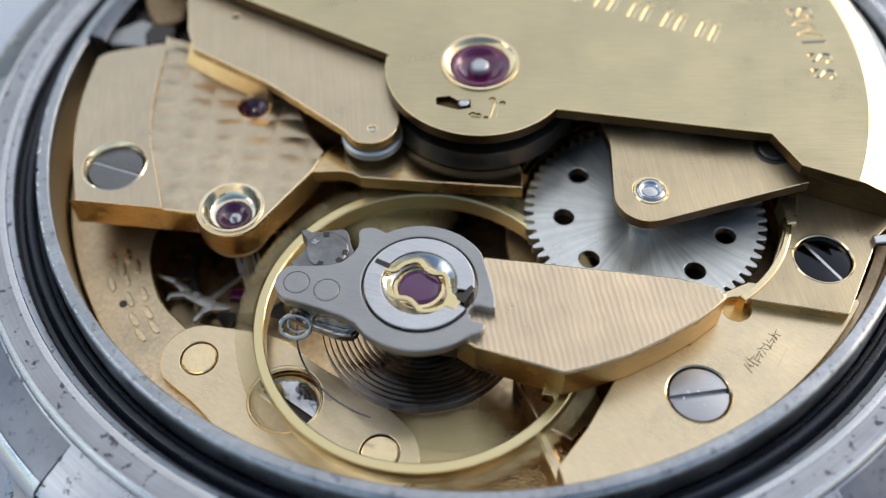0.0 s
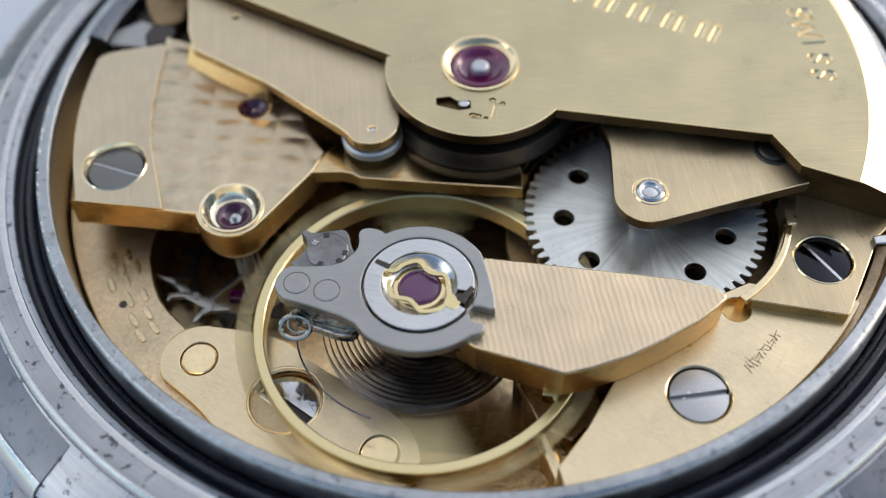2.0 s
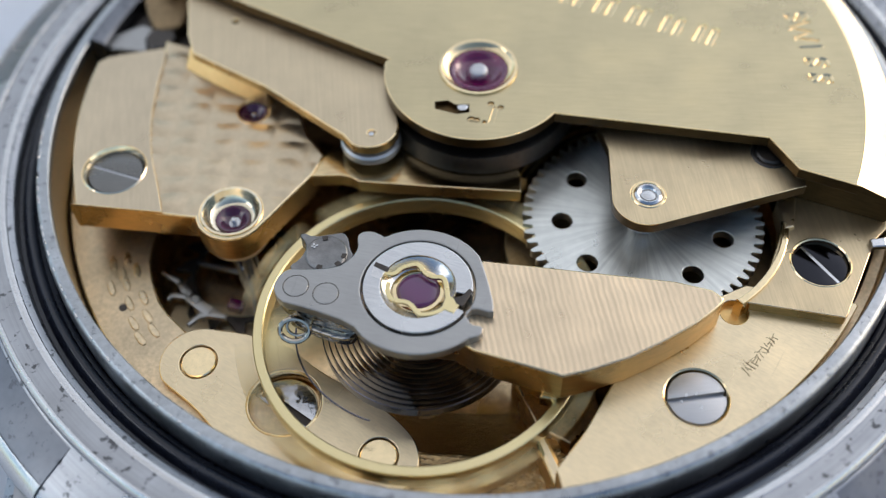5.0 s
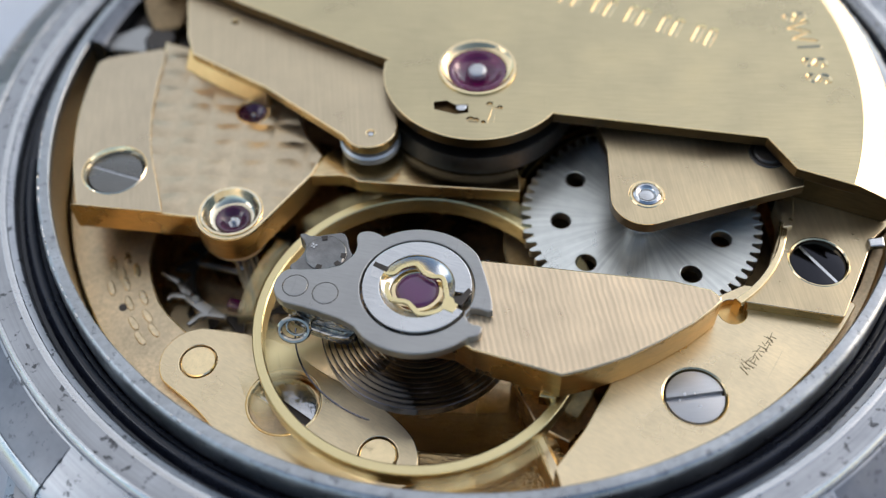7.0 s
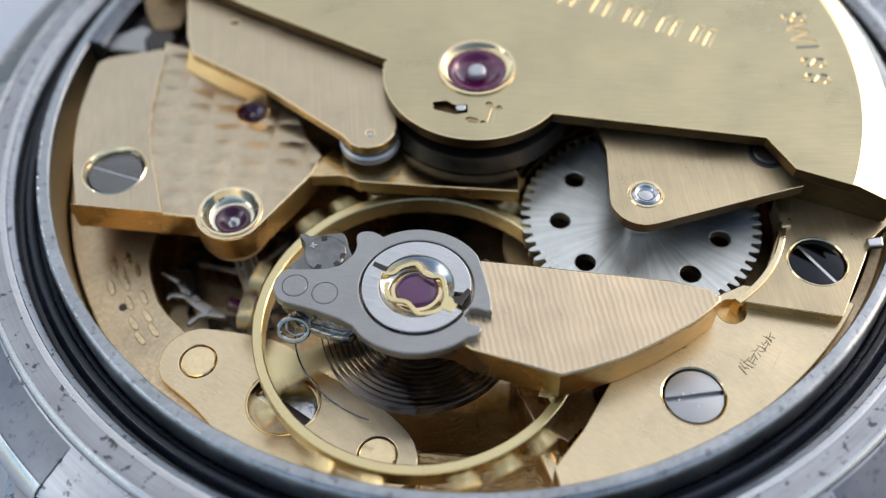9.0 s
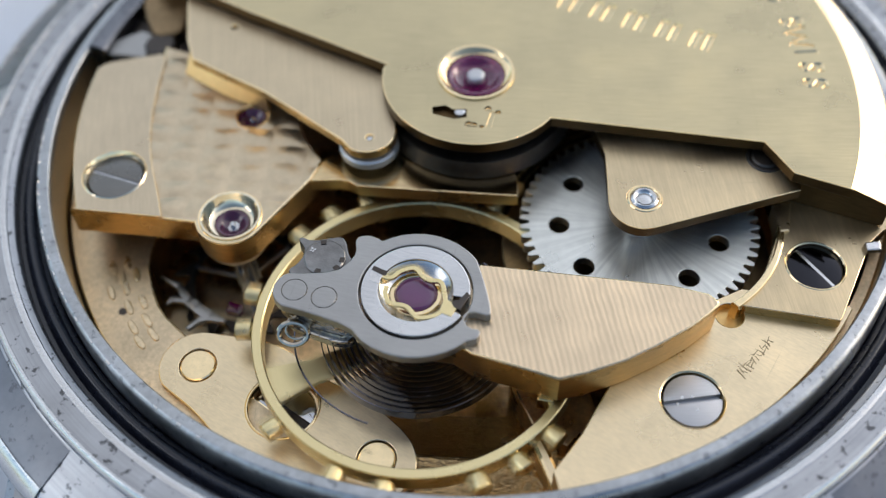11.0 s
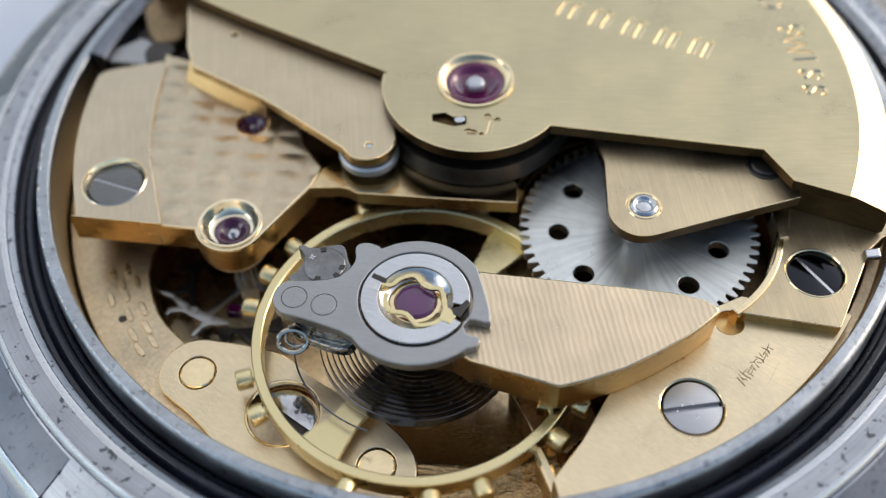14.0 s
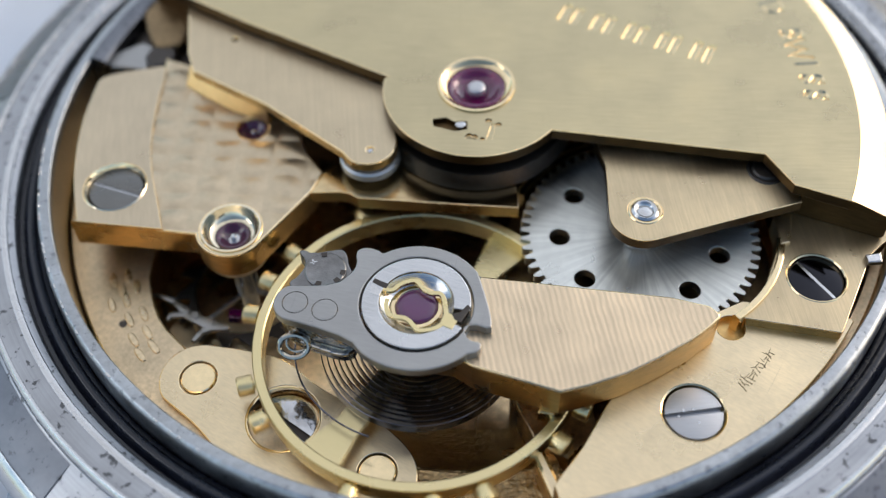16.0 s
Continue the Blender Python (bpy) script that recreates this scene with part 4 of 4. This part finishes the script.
# ---- balance wheel and hairspring, which swing ----
def balance_wheel():
    ob = thing("swinging_balance", HX, HY, -1.3, "brass screw balance wheel with two arms", "balance wheel")
    rim = part("rim", ring(HX, HY, 4.22, 4.5, -1.3, -0.7, 0.03, 140), M_RIM, ob)
    for side in (0, 180):
        c = radians(side)
        def at(r, w):
            return (HX + r * math.cos(c) - w * math.sin(c), HY + r * math.sin(c) + w * math.cos(c))
        part("arm", plate([[at(0.5, -0.42), at(3.0, -0.36), at(4.26, -0.62), at(4.26, 0.62), at(3.0, 0.36), at(0.5, 0.42)]], -1.3, -1.12, 0.03), M_RIM, ob)
        for a in (16, 42, 58, 87, 101, 115, 143, 157):
            me = lathe([(0, 4.45), (0.13, 4.45), (0.13, 4.56), (0.25, 4.56), (0.27, 4.6), (0.27, 4.95), (0.24, 4.99), (0, 4.99)], 14, False)
            me.transform(Matrix.Translation((HX, HY, -1.0)) @ Matrix.Rotation(radians(a + side), 4, "Z") @ Matrix.Rotation(radians(90), 4, "Y"))
            part("rim_screw", me, M_RIM, rim, "brass timing screw")
    part("staff", lathe([(0, -3.4), (0.12, -3.4), (0.14, -1.9), (0.5, -1.8), (0.5, -1.05), (0.3, -1.0), (0.28, -0.5), (0.1, -0.4), (0.1, 0.5), (0, 0.5)], 24, False, HX, HY), M_STEEL_B, ob)
    return ob


def hairspring():
    """Five bands of the spiral, each turning less than the one inside it."""
    ob = thing("hairspring", HX, HY, -0.9, "dark blued steel hairspring spiral below the cock", "hairspring")
    bands = []
    turns, r0, r1 = 15.0, 0.5, 2.72
    for k in range(5):
        a0, a1 = turns * k / 5, turns * (k + 1) / 5 + 0.08
        steps = 250
        bm = bmesh.new()
        prev = None
        for i in range(steps + 1):
            a = a0 + (a1 - a0) * i / steps
            r = r0 + (r1 - r0) * a / turns
            c, s = math.cos(2 * math.pi * a), math.sin(2 * math.pi * a)
            row = [bm.verts.new((HX + (r + d) * c, HY + (r + d) * s, z)) for d, z in ((-0.015, -1.02), (0.015, -1.02), (0.015, -0.72), (-0.015, -0.72))]
            if prev:
                for q in range(4):
                    bm.faces.new((prev[q], prev[(q + 1) % 4], row[(q + 1) % 4], row[q]))
            prev = row
        bmesh.ops.recalc_face_normals(bm, faces=bm.faces)
        me = bpy.data.meshes.new("coil")
        bm.to_mesh(me)
        bm.free()
        bands.append(part("coil", finish(me), M_BLUED, ob))
    # the outer terminal, held by the stud
    end = []
    for i in range(40):
        a = radians(150 + 95 * i / 39)
        end.append((HX + (3.25 + 0.1 * math.sin(i / 9)) * math.cos(a), HY + (3.3 - 0.25 * i / 39) * math.sin(a) - 0.1, -0.85))
    part("terminal", tube(end, 0.025, 4), M_BLUED, ob)
    return bands


BALANCE = balance_wheel()
COILS = hairspring()


def escapement():
    cx, cy = -7.16, -3.98
    ob = thing("escape_gear", cx, cy, -3.6, "dull steel escape wheel in the dark well", "escape wheel")
    loop = []
    for i in range(15):
        a = 24 * i
        loop += [(cx + r * math.cos(radians(a + d)), cy + r * math.sin(radians(a + d))) for r, d in ((1.75, 0), (2.2, 15), (2.25, 19), (1.8, 20))]
    part("rim", plate([loop, circle(cx, cy, 1.6)], -3.1, -2.98, 0.02), M_DARK, ob)
    for a in (80, 200, 320):
        c, s = math.cos(radians(a)), math.sin(radians(a))
        part("spoke", plate([bar(cx + 0.2 * c, cy + 0.2 * s, cx + 1.68 * c, cy + 1.68 * s, 0.07, 0.06)], -3.1, -2.96, 0.02), M_STEEL, ob)
    part("arbor", disc(cx, cy, 0.28, -3.6, -2.4, 0.03, 16), M_STEEL_B, ob)
    fx, fy = -8.5, -5.35
    fork = thing("pallet_fork", fx, fy, -3.6, "pale steel pallet fork with forked ends", "pallet fork")
    def prong(*ends):
        return join(*[plate([bar(x0, y0, x1, y1, w0, w1)], -2.5, -2.34 - 0.004 * k, 0.05) for k, (x0, y0, x1, y1, w0, w1) in enumerate(ends)])
    part("lever", prong((-8.78, -5.2, -7.98, -5.76, 0.15, 0.19), (-8.05, -5.72, -7.5, -5.9, 0.19, 0.06)), M_STEEL, fork)
    part("upper_arm", prong((-9.71, -4.39, -9.1, -4.72, 0.05, 0.11), (-9.12, -4.7, -8.7, -5.25, 0.11, 0.14)), M_STEEL, fork)
    part("side_arm", prong((-9.32, -5.38, -9.22, -5.16, 0.05, 0.08), (-9.28, -5.2, -8.72, -5.2, 0.09, 0.12)), M_STEEL, fork)
    part("lower_arm", prong((-8.55, -6.22, -8.28, -5.86, 0.06, 0.10), (-8.32, -5.9, -7.95, -5.72, 0.10, 0.14)), M_STEEL, fork)
    part("pallet_stone", plate([bar(-7.5, -5.4, -7.1, -5.5, 0.16, 0.16)], -2.6, -2.3, 0.03), M_RUBY, fork, "ruby pallet stone")
    part("arbor", disc(fx, fy, 0.14, -3.6, -2.3, 0.02, 14), M_STEEL, fork)
    return ob, fork


ESCAPE, FORK = escapement()


def setting_lever():
    ob = thing("setting_lever", -10.2, 4.2, -3.6, "dark steel setting lever beside the train bridge", "lever")
    part("blade", plate([[(-11.6, 3.1), (-9.6, 3.0), (-8.9, 3.6), (-8.6, 5.4), (-10.2, 6.4), (-11.2, 5.0)]], -3.6, -0.5, 0.1), M_DARK, ob)
    part("post", plate([soften([(-10.64, 4.25), (-10.3, 3.8), (-9.7, 3.85), (-9.35, 4.15), (-9.2, 5.6), (-9.6, 6.6), (-11.2, 6.3)], 1)], -0.6, -0.05, 0.12), M_DARK_BRASS, ob, "brownish gilt post")
    part("cap", disc(-10.15, 3.5, 0.52, -0.6, -0.12, 0.08, 24), M_DARK, ob, "dark round cap")
    part("tab", plate([[(-11.9, 3.72), (-11.82, 3.22), (-10.6, 2.98), (-10.5, 4.1), (-10.9, 4.3)]], -0.5, -0.25, 0.06), M_STEEL, ob, "grey steel tab")


setting_lever()


def casing_clamp():
    ob = thing("casing_clamp", 10.6, -5.8, -0.2, "small bright steel clamp at the casing ring", "clamp")
    part("plate", plate([[(10.42, -5.70), (10.86, -5.64), (10.82, -5.96), (10.42, -5.98)]], -0.2, -0.02, 0.04), M_CHROME, ob)


casing_clamp()


# ---- what moves ----
def motions():
    period, swing, middle = 0.4014, 167.0, 397.0
    rows, coil_rows = [], [[] for _ in COILS]
    for f in range(487):
        t = f / 30
        a = middle - swing * math.cos(2 * math.pi * (t - 14.4) / period)
        rows.append((t, pose(HX * MM, HY * MM, (-1.3 + BASE) * MM, 0, 0, a)))
        for k, cr in enumerate(coil_rows):
            cr.append((t, pose(0, 0, 0, 0, 0, (a - middle) * (0.75 - 0.16 * k))))
    walk(BALANCE, rows)
    # one beat each half period: the fork tips over, the escape wheel steps on by half a tooth
    escape_rows, fork_rows = [], []
    for f in range(487):
        t = f / 30
        beat = (t - 14.4) / period * 2 - 0.5
        whole = math.floor(beat)
        ease = min(1.0, (beat - whole) / 0.17)
        tip = (1 if whole % 2 else -1) * (2 * ease - 1)
        escape_rows.append((t, pose(-7.16 * MM, -3.98 * MM, (-3.6 + BASE) * MM, 0, 0, -12 * (whole + ease))))
        fork_rows.append((t, pose(-8.5 * MM, -5.35 * MM, (-3.6 + BASE) * MM, 0, 0, 5.0 * tip)))
    walk(ESCAPE, escape_rows)
    walk(FORK, fork_rows)
    for ob, cr in zip(COILS, coil_rows):
        walk(ob, cr)


motions()
